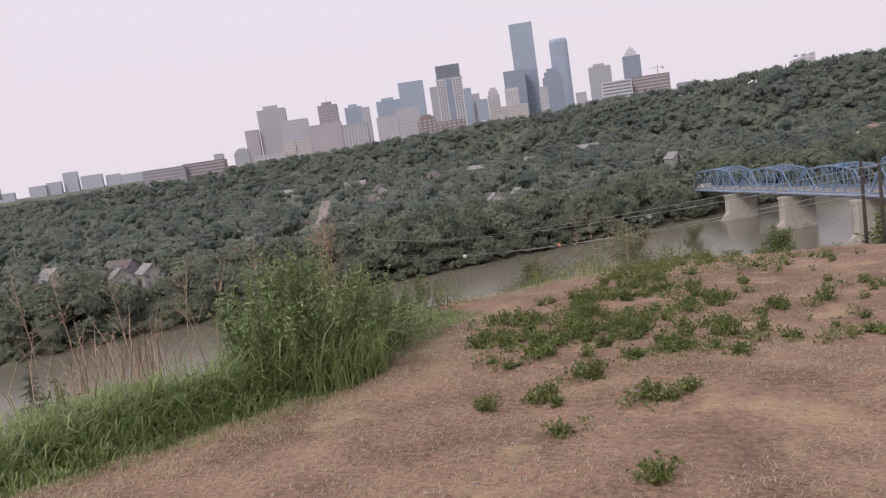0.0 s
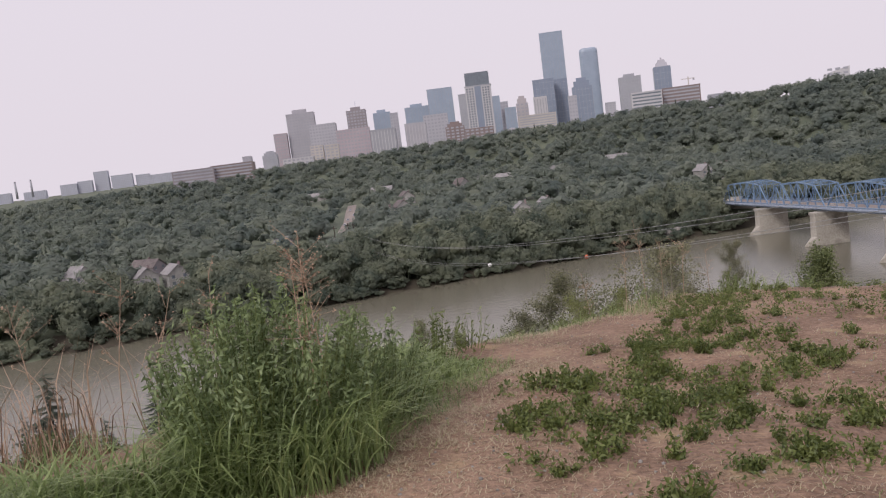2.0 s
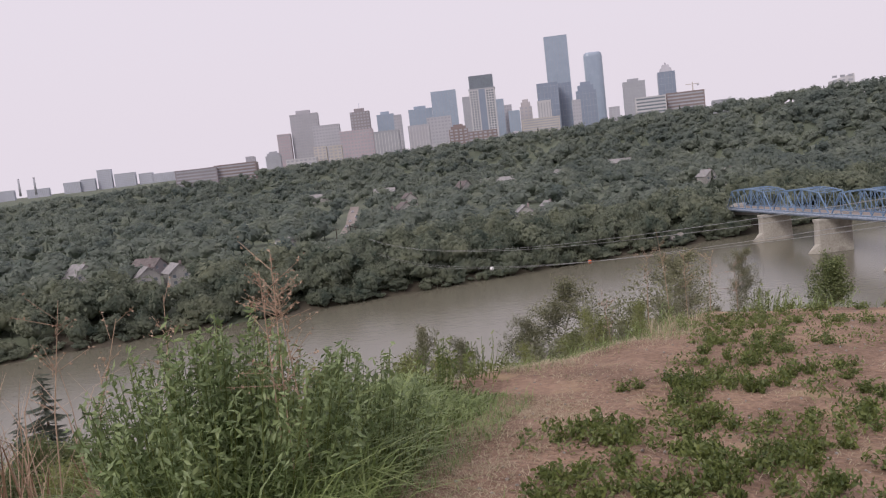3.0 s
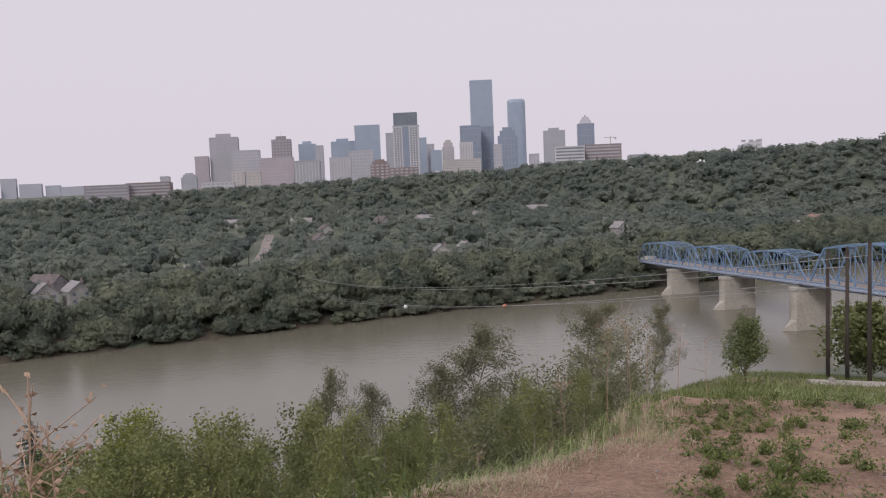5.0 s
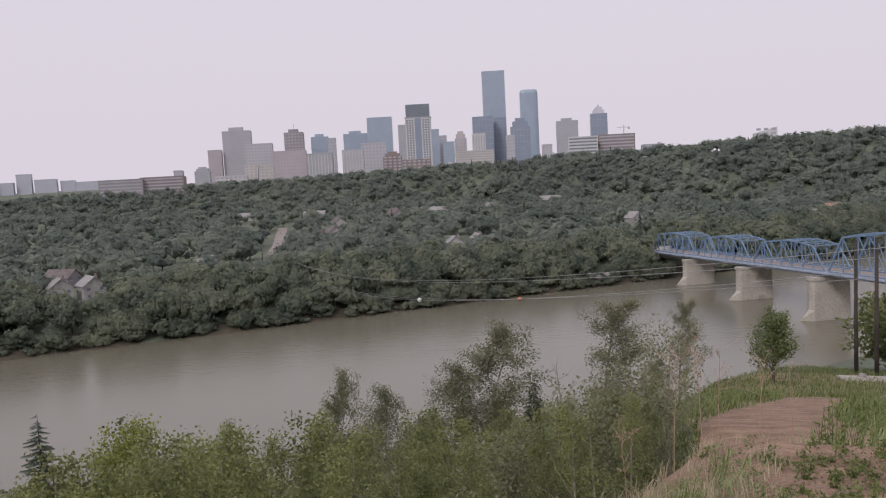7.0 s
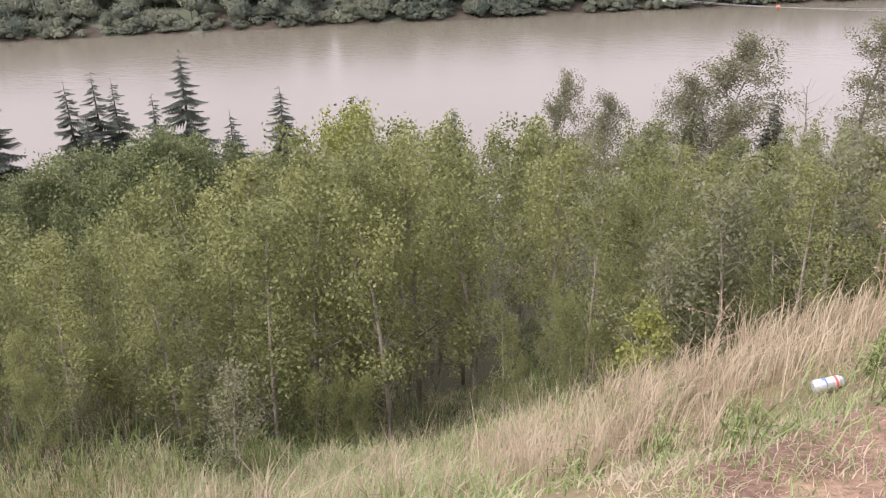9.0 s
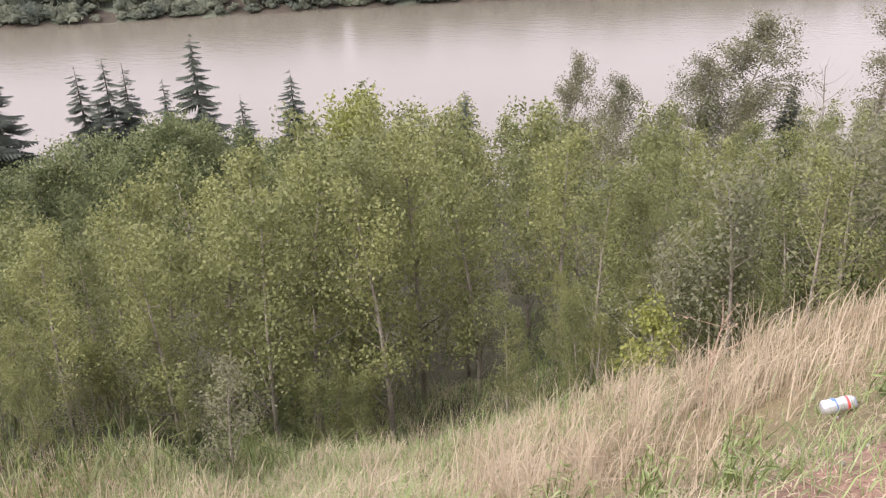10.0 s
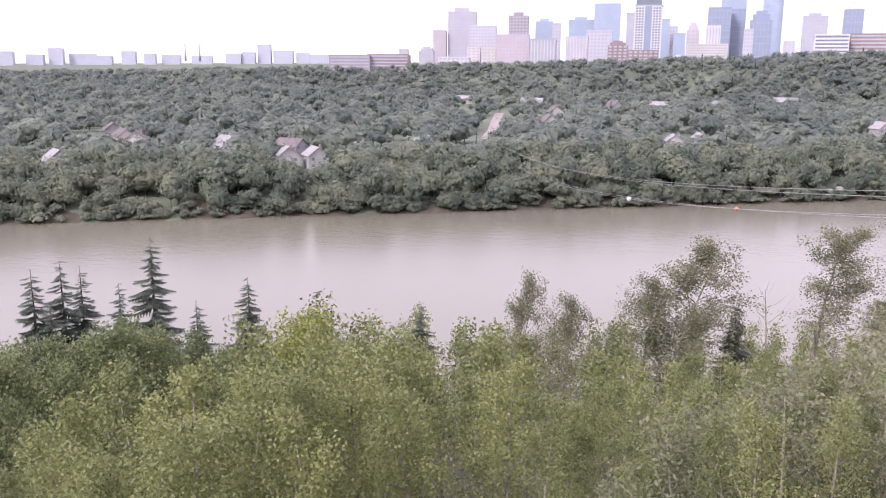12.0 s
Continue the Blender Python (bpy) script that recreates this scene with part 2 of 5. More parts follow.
def brink(x, y):
    """How far arrays x, y lie beyond the brink of the bank (negative: on top), and the nearest point's y."""
    x, y = np.asarray(x, float), np.asarray(y, float)
    best, yn, side = np.full(x.shape, 1e9), np.zeros(x.shape), np.zeros(x.shape)
    for (ax, ay), (bx, by) in zip(EDGE[:-1], EDGE[1:]):
        dx, dy = bx - ax, by - ay
        t = np.clip(((x - ax) * dx + (y - ay) * dy) / (dx * dx + dy * dy), 0, 1)
        px, py = ax + t * dx, ay + t * dy
        d = np.hypot(x - px, y - py)
        m = d < best
        best, yn = np.where(m, d, best), np.where(m, py, yn)
        side = np.where(m, dx * (y - ay) - dy * (x - ax), side)
    return np.where(side > 0, best, -best), yn


def land(x, y):
    """The height of the ground at arrays x, y."""
    x, y = np.asarray(x, float), np.asarray(y, float)
    d, yn = brink(x, y)
    top = np.interp(yn, [-20, 2.5, 5, 8.3, 9.6, 16, 22, 40, 64, 110, 160, 205, 225, 245], [-1.2, -1.25, -1.55, -2.05, -2.9, -4.3, -5.8, -10.4, -15.4, -27, -36, -41, -46, -58])
    drop = np.interp(d, [-2, 0, 0.5, 1.5, 5.4, 7.8, 9, 12, 200], [0, 0.04, 0.2, 1.1, 4.1, 5.5, 5.9, 6.9, 72])
    near = np.maximum(top - drop, -59)
    u = -0.43 * x + 0.9 * y
    r, az = np.hypot(x, y), np.degrees(np.arctan2(x, y))
    foot = np.interp(az, [-60, -42, -30, -20, 0, 15, 27, 45, 70], [1500, 1450, 1300, 1120, 870, 680, 600, 560, 540])
    rim = np.interp(az, [-60, -42, -30, -20, -10, 0, 15, 27, 45], [-36, -34, -28, -21, -15, -8, 1, 7, 9])
    floor = np.interp(u, [300, 323.5, 327, 345, 365], [-59, -56.5, -53.8, -49.5, -46.5])
    k = np.clip((r - foot) / 270, 0, 1)
    k = k * k * (3 - 2 * k)
    far = floor + (rim - floor) * np.where(u > 340, k, 0)
    z = np.where(u > 215, far, near)
    return z


def rough(x, y):
    """Small humps on the near ground."""
    return 0.025 * np.sin(3.1 * x + 1.3 * y) * np.sin(2.3 * y - 0.7 * x) + 0.012 * np.sin(9 * x + 2 * y) * np.sin(8 * y - 3 * x)


def ground_at(x, y):
    z = float(land(np.array([x]), np.array([y]))[0])
    return z + (float(rough(np.array([x]), np.array([y]))[0]) if abs(x) < 14 and -12 < y < 16 else 0.0)


def spaced(a, b, first, grow):
    out, step = [a], first
    while out[-1] < b:
        out.append(out[-1] + step)
        step *= grow
    return out


def build_ground():
    xs = np.array([-v for v in spaced(6, 4700, 0.18, 1.075)][::-1] + list(np.arange(-5.9, 6.9, 0.15)) + spaced(7, 4700, 0.18, 1.075))
    ys = np.array([-v for v in spaced(8, 900, 0.2, 1.12)][::-1] + list(np.arange(-7.9, 10.9, 0.15)) + spaced(11, 320, 0.16, 1.05) + list(np.arange(323, 372, 3.0)) + spaced(374, 4700, 7, 1.04))
    gx, gy = np.meshgrid(xs, ys)
    z = land(gx, gy)
    z += np.where((np.abs(gx) < 14) & (gy > -12) & (gy < 16), rough(gx, gy), 0)
    nx, ny = len(xs), len(ys)
    i = (np.arange(ny - 1)[:, None] * nx + np.arange(nx - 1)).ravel()
    faces = np.stack([i, i + 1, i + nx + 1, i + nx], 1)
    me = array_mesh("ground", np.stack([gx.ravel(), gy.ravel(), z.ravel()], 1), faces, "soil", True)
    for key in ("slope", "bank", "mud", "darkfloor"):
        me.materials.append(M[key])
    c = np.stack([gx.ravel(), gy.ravel(), z.ravel()], 1)[faces].mean(1)
    x, y = c[:, 0], c[:, 1]
    u = -0.43 * x + 0.9 * y
    bare = brink(x, y)[0] < 0.32 + np.where((x > 0.2) & (y > 4), 0.35, 0) + 0.12 * np.sin(4.1 * x + 2.2 * y)
    path = (y > 9) & (np.abs(x - np.interp(y, [9, 12, 16, 22, 30, 40], [3.9, 4.2, 5.2, 7.7, 11.6, 16])) < 1.25) & (y < 34)
    mat = np.where(u > 215, 2, np.where(((y < 8.8) & bare) | path, 0, 1))
    mat = np.where((u > 318) & (u < 330), 3, mat)
    mat = np.where((y > 60) & (u <= 215), 2, mat)
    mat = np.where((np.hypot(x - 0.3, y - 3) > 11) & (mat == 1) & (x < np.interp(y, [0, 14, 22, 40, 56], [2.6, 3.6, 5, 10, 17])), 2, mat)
    # ground of the near wooded slope takes the darkest colour
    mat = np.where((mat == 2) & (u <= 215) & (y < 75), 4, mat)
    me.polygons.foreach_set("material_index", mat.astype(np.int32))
    return tagged(new("ground", me), "dry tan bare soil and grassy slope falling to a wooded valley", "ground", kind="structure")


build_ground()
water = Shape()
water.add([(-0.431 * u + 0.902 * s, 0.902 * u + 0.431 * s, WATER) for u, s in ((40, -1600), (40, 1400), (334, 1400), (334, -1600))], [(0, 1, 2, 3)])
tagged(new("water", water.mesh("water", "water")), "murky brown river with faint ripples", "river", kind="structure")
# ---- the blue truss bridge ----
def axis(y):
    """The deck's middle and underside at a station of the bridge."""
    return 106.2 + (383 - y) * 0.188, -45.2 + (383 - y) * 0.036


def build_bridge():
    bridge = thing("truss_bridge", "long blue steel truss road bridge on concrete river piers", "bridge", pose(106, 383, WATER))
    inv = bridge.matrix_world.inverted()

    def put(name, shape, mat, parent, label=""):
        shape.v = [tuple(inv @ Vector(p)) for p in shape.v]
        return part(name, shape, mat, parent, label)

    across = Vector((0.983, 0.185, 0))
    def at(y, side, up):
        cx, cz = axis(y)
        p = Vector((cx, y, cz + up)) + across * side
        return p

    deck = Shape()
    stations = range(180, 446, 8)
    rim = [at(yy, side, h) for yy in stations for side, h in ((-4.6, 1.1), (4.6, 1.1), (4.6, 1.5), (-4.6, 1.5))]
    last = 4 * (len(stations) - 1)
    deck.add(rim, [(4 * k + i, 4 * k + (i + 1) % 4, 4 * k + 4 + (i + 1) % 4, 4 * k + 4 + i) for k in range(len(stations) - 1) for i in range(4)] + [(3, 2, 1, 0), (last, last + 1, last + 2, last + 3)])
    put("deck", deck, "asphalt", bridge, "grey road deck")
    for side in (-4.7, 4.7):
        girder = Shape().beam(at(182, side, 0.75), at(440, side, 0.75), 0.3, 1.6)
        g = put("girder", girder, "steelgrey", bridge, "pale blue-grey edge girder")
        walk_side = side * 1.42
        put("walkway", Shape().beam(at(182, walk_side, 1.2), at(440, walk_side, 1.2), 2.6, 0.25), "steelgrey", bridge)
        rail = Shape()
        for h in (1.5, 1.9, 2.35):
            rail.beam(at(182, side * 1.68, h), at(440, side * 1.68, h), 0.12)
        fence = put("railing", rail, "steelgrey", bridge, "blue-grey railing")
        for k in range(86):
            yy = 182 + 3 * k
            put("railing_post", Shape().beam(at(yy, side * 1.68, 0.9), at(yy, side * 1.68, 2.4), 0.16), "steelgrey", fence)
        for k in range(43):
            yy = 184 + 6 * k
            put("bracket", Shape().beam(at(yy, side, 0.2), at(yy, side * 1.66, 1.05), 0.25), "steelgrey", g)
    for y0, y1, tall, n in ((429, 384, 9.0, 7), (382, 338, 9.0, 7), (336, 291, 9.2, 7), (289, 228, 13.5, 8)):
        rise = [min(1.0, 0.74 + 0.26 * math.sin(math.pi * i / n)) * tall if 0 < i < n else 0 for i in range(n + 1)]
        ys = [y0 + (y1 - y0) * i / n for i in range(n + 1)]
        w = 0.42 if tall < 12 else 0.55
        for side in (-4.7, 4.7):
            foot = [at(y, side, 1.7) for y in ys]
            head = [at(y, side, 1.7 + r) for y, r in zip(ys, rise)]
            low = Shape().beam(foot[0], foot[n], 0.4)
            truss = put("bottom_chord", low, "steel", bridge, "blue riveted truss side")
            for i in range(n):
                put("end_post" if i in (0, n - 1) else "top_chord", Shape().beam(head[i], head[i + 1], w, w), "steel", truss)
            for i in range(1, n):
                put("upright", Shape().beam(foot[i], head[i], 0.28), "steel", truss)
            for i in range(1, n - 1):
                a, b = (head[i], foot[i + 1]) if i < n / 2 else (foot[i], head[i + 1])
                put("diagonal", Shape().beam(a, b, 0.2), "steel", truss)
                put("counter", Shape().beam(*( (foot[i], head[i + 1]) if i < n / 2 else (head[i], foot[i + 1])), 0.1), "steel", truss)
        for i in range(1, n):
            a, b = at(ys[i], -4.7, 1.7 + rise[i]), at(ys[i], 4.7, 1.7 + rise[i])
            put("cross_strut", Shape().beam(a, b, 0.26), "steel", bridge)
            if i < n - 1:
                put("sway_brace", Shape().beam(a, at(ys[i + 1], 4.7, 1.7 + rise[i + 1]), 0.14), "steel", bridge)
                put("sway_brace", Shape().beam(b, at(ys[i + 1], -4.7, 1.7 + rise[i + 1]), 0.14), "steel", bridge)
    for y in (383, 337, 290, 226):
        cx, cz = axis(y)
        pier = Shape()
        rings = []
        for z, half, thick, nose in ((-58.5, 6.5, 2.4, 4.6), (WATER + 0.3, 6.5, 2.4, 3.7), (WATER + 3.5, 6.4, 2.2, 0.9), (cz - 1.0, 6.3, 2.1, 0.5), (cz - 0.95, 6.6, 2.35, 0.6), (cz + 0.05, 6.6, 2.35, 0.6)):
            mid = Vector((cx, y, 0)) - across * 4.0
            ahead = Vector((-0.185, 0.983, 0))
            ring = [mid + across * a + ahead * b + Vector((0, 0, z)) for a, b in
                    ((-half - nose, 0), (-half, -thick), (half, -thick), (half + 0.5, 0), (half, thick), (-half, thick))]
            rings += [p.to_tuple() for p in ring]
        n = 6
        pier.add(rings, [(i * n + k, i * n + (k + 1) % n, (i + 1) * n + (k + 1) % n, (i + 1) * n + k) for i in range(5) for k in range(n)] + [tuple(5 * n + k for k in range(n))])
        put("pier", pier, "concrete", bridge, "stained pale concrete pier with a sloped cutwater")
    put("abutment", Shape().box(88, 108, 430, 444, -56, -45.3), "concrete", bridge)


build_bridge()


# ---- poles and cables ----
POLES = ((28.1, 63.9), (28.45, 61.5), (28.9, 59.1))
for x, y in POLES:
    z = ground_at(x, y)
    pole = thing("utility_pole", "tall dark weathered wooden utility pole on the grassy shoulder", "utility pole", pose(x, y, z), "utility poles")
    part("shaft", Shape().tube([(0, 0, -0.8), (0, 0, 4), (0.03, 0, 9.6)], [0.155, 0.14, 0.11], 10), "wood", pole, smooth=True)
    part("cap", Shape().tube([(0.03, 0, 9.6), (0.03, 0, 9.75)], [0.12, 0.08], 10), "wood", pole)
FARPOLES = ((-87.0, 421.0), (-91.0, 428.0), (-96.0, 418.0))
for x, y in FARPOLES:
    z = ground_at(x, y)
    pole = thing("utility_pole", "distant dark wooden utility pole beside the river road", "utility pole", pose(x, y, z), "far bank poles")
    part("shaft", Shape().tube([(0, 0, -0.8), (0, 0, 12.5)], [0.28, 0.2], 8), "wood", pole)
    part("crossarm", Shape().box(-1.4, 1.4, -0.12, 0.12, 11.2, 11.5), "wood", pole)


def cable(a, b, sag, r):
    a, b = Vector(a), Vector(b)
    pts = []
    for i in range(41):
        t = i / 40
        p = a.lerp(b, t)
        p.z -= sag * 4 * t * (1 - t)
        pts.append(p)
    ob = tagged(new("power_cable", Shape().tube(pts, [r] * 41, 5).mesh("power_cable", "cable")), "thin pale power cable strung over the river", "cable", "river cables")
    return pts


def marker_ball(p, mat, label, size):
    ball = thing("marker_ball", label, "marker ball", pose(*p), "cable marker balls")
    bm = bmesh.new()
    bmesh.ops.create_uvsphere(bm, u_segments=20, v_segments=12, radius=size)
    me = bpy.data.meshes.new("shell")
    bm.to_mesh(me)
    bm.free()
    me.materials.append(mat)
    me.shade_smooth()
    part("shell", me, "", ball)
    part("seam", Shape().tube([(0, 0, -0.05), (0, 0, 0.03)], [size * 1.04, size * 1.04], 20), "cable", ball)


M["ballwhite"] = material("white_plastic", (0.72, 0.72, 0.72), (0.85, 0.85, 0.85), 1.0, 0.5, 0.0)
M["ballred"] = material("orange_plastic", (0.55, 0.13, 0.06), (0.65, 0.18, 0.09), 1.0, 0.5, 0.0)
low = cable((-87, 421, -43.5), (28.1, 63.9, -8.7), 7.6, 0.03)
low2 = cable((-87, 421, -43.2), (28.45, 61.5, -8.8), 7.0, 0.03)
up1 = cable((-91, 428, -37.5), (28.45, 61.5, -7.4), 6.6, 0.03)
up2 = cable((-87, 421, -37.9), (28.9, 59.1, -6.4), 6.4, 0.03)
marker_ball(low[27], M["ballwhite"], "round white marker ball on a river cable", 0.42)
marker_ball(low[33], M["ballred"], "round orange marker ball on a river cable", 0.3)
# ---- the skyline ----
KINDS = {"slab": "plain slab office tower", "cap": "office tower with a rooftop plant room", "antenna": "tower with a roof antenna",
         "fins": "block with pale vertical fins", "step": "stepped tower with setbacks", "round": "tall glass tower with a rounded roof",
         "crown": "tower with a lit pointed crown", "bands": "long block with window bands", "wedge": "building with a slanting roof"}


def building(tone, style, x, y, w, top, base=None):
    """A block seen far off: walls with storeys of windows set in, a parapet and roof works by style."""
    base = ground_at(x, y) - 2 if base is None else base
    h, deep = top - base, max(18, min(w, 45) * 0.8)
    b = thing("tower" if h > 45 else "apartment_block", f"hazy {'blue-grey' if tone == 'mist' else tone} {KINDS[style]} in the skyline", "building", pose(x, y + deep / 2, base), "skyline")
    b.rotation_euler.z = -math.atan2(x, y) * 0.6
    hw, hd = w / 2, deep / 2
    body = h * 0.93 if style in ("cap", "crown", "step", "antenna") else h
    wall = Shape()
    if style == "round":
        n = 20
        ring = [(hw * math.copysign(abs(math.cos(a)) ** 0.6, math.cos(a)), hd * math.copysign(abs(math.sin(a)) ** 0.6, math.sin(a))) for a in (2 * math.pi * k / n for k in range(n))]
        v = [(px * k, py * k, z) for z, k in ((0, 1), (h * 0.955, 1), (h * 0.985, 0.93), (h, 0.75)) for px, py in ring]
        wall.add(v, [(i * n + k, i * n + (k + 1) % n, (i + 1) * n + (k + 1) % n, (i + 1) * n + k) for i in range(3) for k in range(n)] + [tuple(3 * n + k for k in range(n))])
    elif style == "step":
        wall.box(-hw, hw, -hd, hd, 0, h * 0.82).box(-hw * 0.78, hw * 0.78, -hd * 0.78, hd * 0.78, h * 0.82, h * 0.93).box(-hw * 0.5, hw * 0.5, -hd * 0.5, hd * 0.5, h * 0.93, h)
        body = h * 0.82
    elif style == "wedge":
        wall.add([(-hw, -hd, 0), (hw, -hd, 0), (hw, hd, 0), (-hw, hd, 0), (-hw, -hd, h * 0.75), (hw, -hd, h), (hw, hd, h), (-hw, hd, h * 0.75)],
                 [(3, 2, 1, 0), (4, 5, 6, 7), (0, 1, 5, 4), (1, 2, 6, 5), (2, 3, 7, 6), (3, 0, 4, 7)])
    else:
        wall.box(-hw, hw, -hd, hd, 0, body)
    shell = part("wall", wall, tone, b)
    if style == "cap" or style == "antenna":
        part("plant_room", Shape().box(-hw * 0.55, hw * 0.45, -hd * 0.6, hd * 0.6, body, h), tone, b)
    if style == "antenna":
        part("antenna", Shape().beam((0, 0, h), (0, 0, h + 14), 0.8), "steelgrey", b)
    if style == "crown":
        part("crown", Shape().box(-hw * 0.75, hw * 0.75, -hd * 0.75, hd * 0.75, body, body + 11, 0.8).box(-hw * 0.5, hw * 0.5, -hd * 0.5, hd * 0.5, body + 11, body + 19, 0.7).box(-2, 2, -2, 2, body + 19, body + 24), "pale", b, "pale stepped crown")
    if style not in ("wedge", "round", "step"):
        part("parapet", Shape().box(-hw - 0.3, hw + 0.3, -hd - 0.3, -hd + 0.3, body - 0.4, body + 1.2), tone, b)
    glassy = tone in ("blue", "dark")
    floors = max(2, int(body / (7.4 if h > 60 else 4.6)))
    step = body / floors
    if style == "fins":
        n = max(5, int(w / 6))
        fin = Shape().box(-0.7, 0.7, -0.9, 0.4, 0, body * 0.94).mesh("fin", "white" if tone != "white" else "grey")
        for k in range(n):
            o = part("fin", fin, "", b)
            o.location = (-hw + (k + 0.5) * w / n, -hd - 0.2, 1)
    elif style == "bands" or not glassy:
        strip = Shape().box(-hw * 0.94, hw * 0.94, -0.15, 0.25, 0, step * 0.45).mesh("window_band", "pane" if y < 1310 and x > 0 else "hazepane") if style == "bands" else None
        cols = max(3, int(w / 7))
        pane = Shape().box(-w / cols * 0.3, w / cols * 0.3, -0.12, 0.3, 0, step * 0.5).mesh("window", "hazepane")
        for k in range(floors):
            z = step * (k + 0.35)
            if z < body * 0.15 and h > 30:
                continue
            if strip:
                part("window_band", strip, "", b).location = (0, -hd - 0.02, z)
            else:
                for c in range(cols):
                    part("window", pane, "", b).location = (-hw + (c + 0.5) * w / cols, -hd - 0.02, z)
    elif style != "round":
        n = max(4, int(w / 8))
        mull = Shape().box(-0.25, 0.25, -0.35, 0.2, 0, body * 0.98).mesh("mullion", "grey")
        for k in range(n + 1):
            part("mullion", mull, "", b).location = (-hw + k * w / n, -hd, 0.5)
        sill = Shape().box(-hw, hw, -0.2, 0.2, 0, 0.7).mesh("spandrel", "steelgrey")
        for k in range(2, floors, 2):
            part("spandrel", sill, "", b).location = (0, -hd, step * k)
    else:
        for k in range(4, floors, 3):
            part("spandrel", Shape().box(-hw * 0.8, hw * 0.8, -hd - 0.2, -hd + 0.4, step * k, step * k + 0.8), "steelgrey", b)
    return b


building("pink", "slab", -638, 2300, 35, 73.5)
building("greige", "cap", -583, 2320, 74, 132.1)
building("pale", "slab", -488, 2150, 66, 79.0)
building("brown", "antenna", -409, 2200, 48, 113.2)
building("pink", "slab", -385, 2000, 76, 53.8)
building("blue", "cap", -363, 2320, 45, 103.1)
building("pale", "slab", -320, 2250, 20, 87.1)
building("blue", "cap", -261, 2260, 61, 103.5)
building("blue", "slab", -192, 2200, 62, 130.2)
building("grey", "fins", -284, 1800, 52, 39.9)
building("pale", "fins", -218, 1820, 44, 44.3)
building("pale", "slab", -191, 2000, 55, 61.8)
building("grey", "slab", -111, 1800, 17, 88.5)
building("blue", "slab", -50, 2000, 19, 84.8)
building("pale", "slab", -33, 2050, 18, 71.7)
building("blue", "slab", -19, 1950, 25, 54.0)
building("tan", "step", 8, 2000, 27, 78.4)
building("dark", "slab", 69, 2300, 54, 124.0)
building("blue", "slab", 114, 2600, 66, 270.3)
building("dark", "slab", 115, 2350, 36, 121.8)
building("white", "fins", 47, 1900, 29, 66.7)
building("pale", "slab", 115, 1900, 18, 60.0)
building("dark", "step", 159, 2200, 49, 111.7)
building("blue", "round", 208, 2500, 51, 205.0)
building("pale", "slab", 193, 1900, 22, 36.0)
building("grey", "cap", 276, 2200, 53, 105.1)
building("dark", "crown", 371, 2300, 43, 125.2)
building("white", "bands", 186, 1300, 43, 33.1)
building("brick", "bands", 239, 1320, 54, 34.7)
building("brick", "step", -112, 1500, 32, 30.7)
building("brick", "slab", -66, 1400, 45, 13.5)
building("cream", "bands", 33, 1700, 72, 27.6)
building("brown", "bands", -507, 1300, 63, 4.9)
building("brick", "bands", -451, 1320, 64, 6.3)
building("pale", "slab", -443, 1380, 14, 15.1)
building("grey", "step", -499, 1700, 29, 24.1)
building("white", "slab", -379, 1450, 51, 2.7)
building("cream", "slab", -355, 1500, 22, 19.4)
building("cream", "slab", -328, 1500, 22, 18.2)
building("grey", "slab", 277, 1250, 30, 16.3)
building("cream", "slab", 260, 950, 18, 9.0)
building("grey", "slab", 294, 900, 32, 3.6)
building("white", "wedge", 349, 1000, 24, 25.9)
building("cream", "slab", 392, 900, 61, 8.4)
# white tower with a dark plant storey on top
dt = thing("tower", "white apartment tower with a tall dark rooftop box", "building", pose(-65, 1515, -6), "skyline")
part("wall", Shape().box(-21.5, 21.5, -15, 15, 0, 92), "white", dt)
part("roof_box", Shape().box(-20, 20, -14, 14, 92, 114), "pane", dt, "dark louvred rooftop box")
part("roof_frame", Shape().box(-22.5, 22.5, -15.6, 15.6, 90.5, 92.4), "grey", dt)
pane = Shape().box(-1.5, 1.5, -0.2, 0.3, 0, 2.6).mesh("window", "pane")
for k in range(20):
    for c in (-18, -13.5, -9, 9, 13.5, 18):
        part("window", pane, "", dt).location = (c, -15, 6 + 4.2 * k)
part("glass_strip", Shape().box(-5.5, 5.5, -15.4, -14.9, 4, 91), "dark", dt, "dark glazed centre bay")
for s in (-1, 1):
    for k in range(0, 20, 2):
        part("balcony", Shape().box(s * 21.4 - 1.2, s * 21.4 + 1.2, -14, -8, 6 + 4.2 * k, 7 + 4.2 * k), "white", dt)
# dome and tower crane
dome = thing("dome", "small white domed roof among the trees", "dome", pose(-16, 1600, 0))
bm = bmesh.new()
bmesh.ops.create_uvsphere(bm, u_segments=24, v_segments=12, radius=11)
me = bpy.data.meshes.new("shell")
bm.to_mesh(me)
bm.free()
me.materials.append(M["white"])
me.shade_smooth()
part("shell", me, "", dome).scale = (1, 1, 0.8)
part("drum", Shape().tube([(0, 0, -8), (0, 0, 0)], [11, 11], 24), "white", dome)
crane = thing("tower_crane", "thin distant construction tower crane", "crane", pose(253, 1345, -3))
part("mast", Shape().beam((0, 0, 0), (0, 0, 52), 1.3), "cream", crane)
part("jib", Shape().beam((-10, 0, 49), (9, 0, 49), 1.0), "cream", crane)
part("counterweight", Shape().box(6.5, 9, -0.8, 0.8, 46, 48.6), "grey", crane)
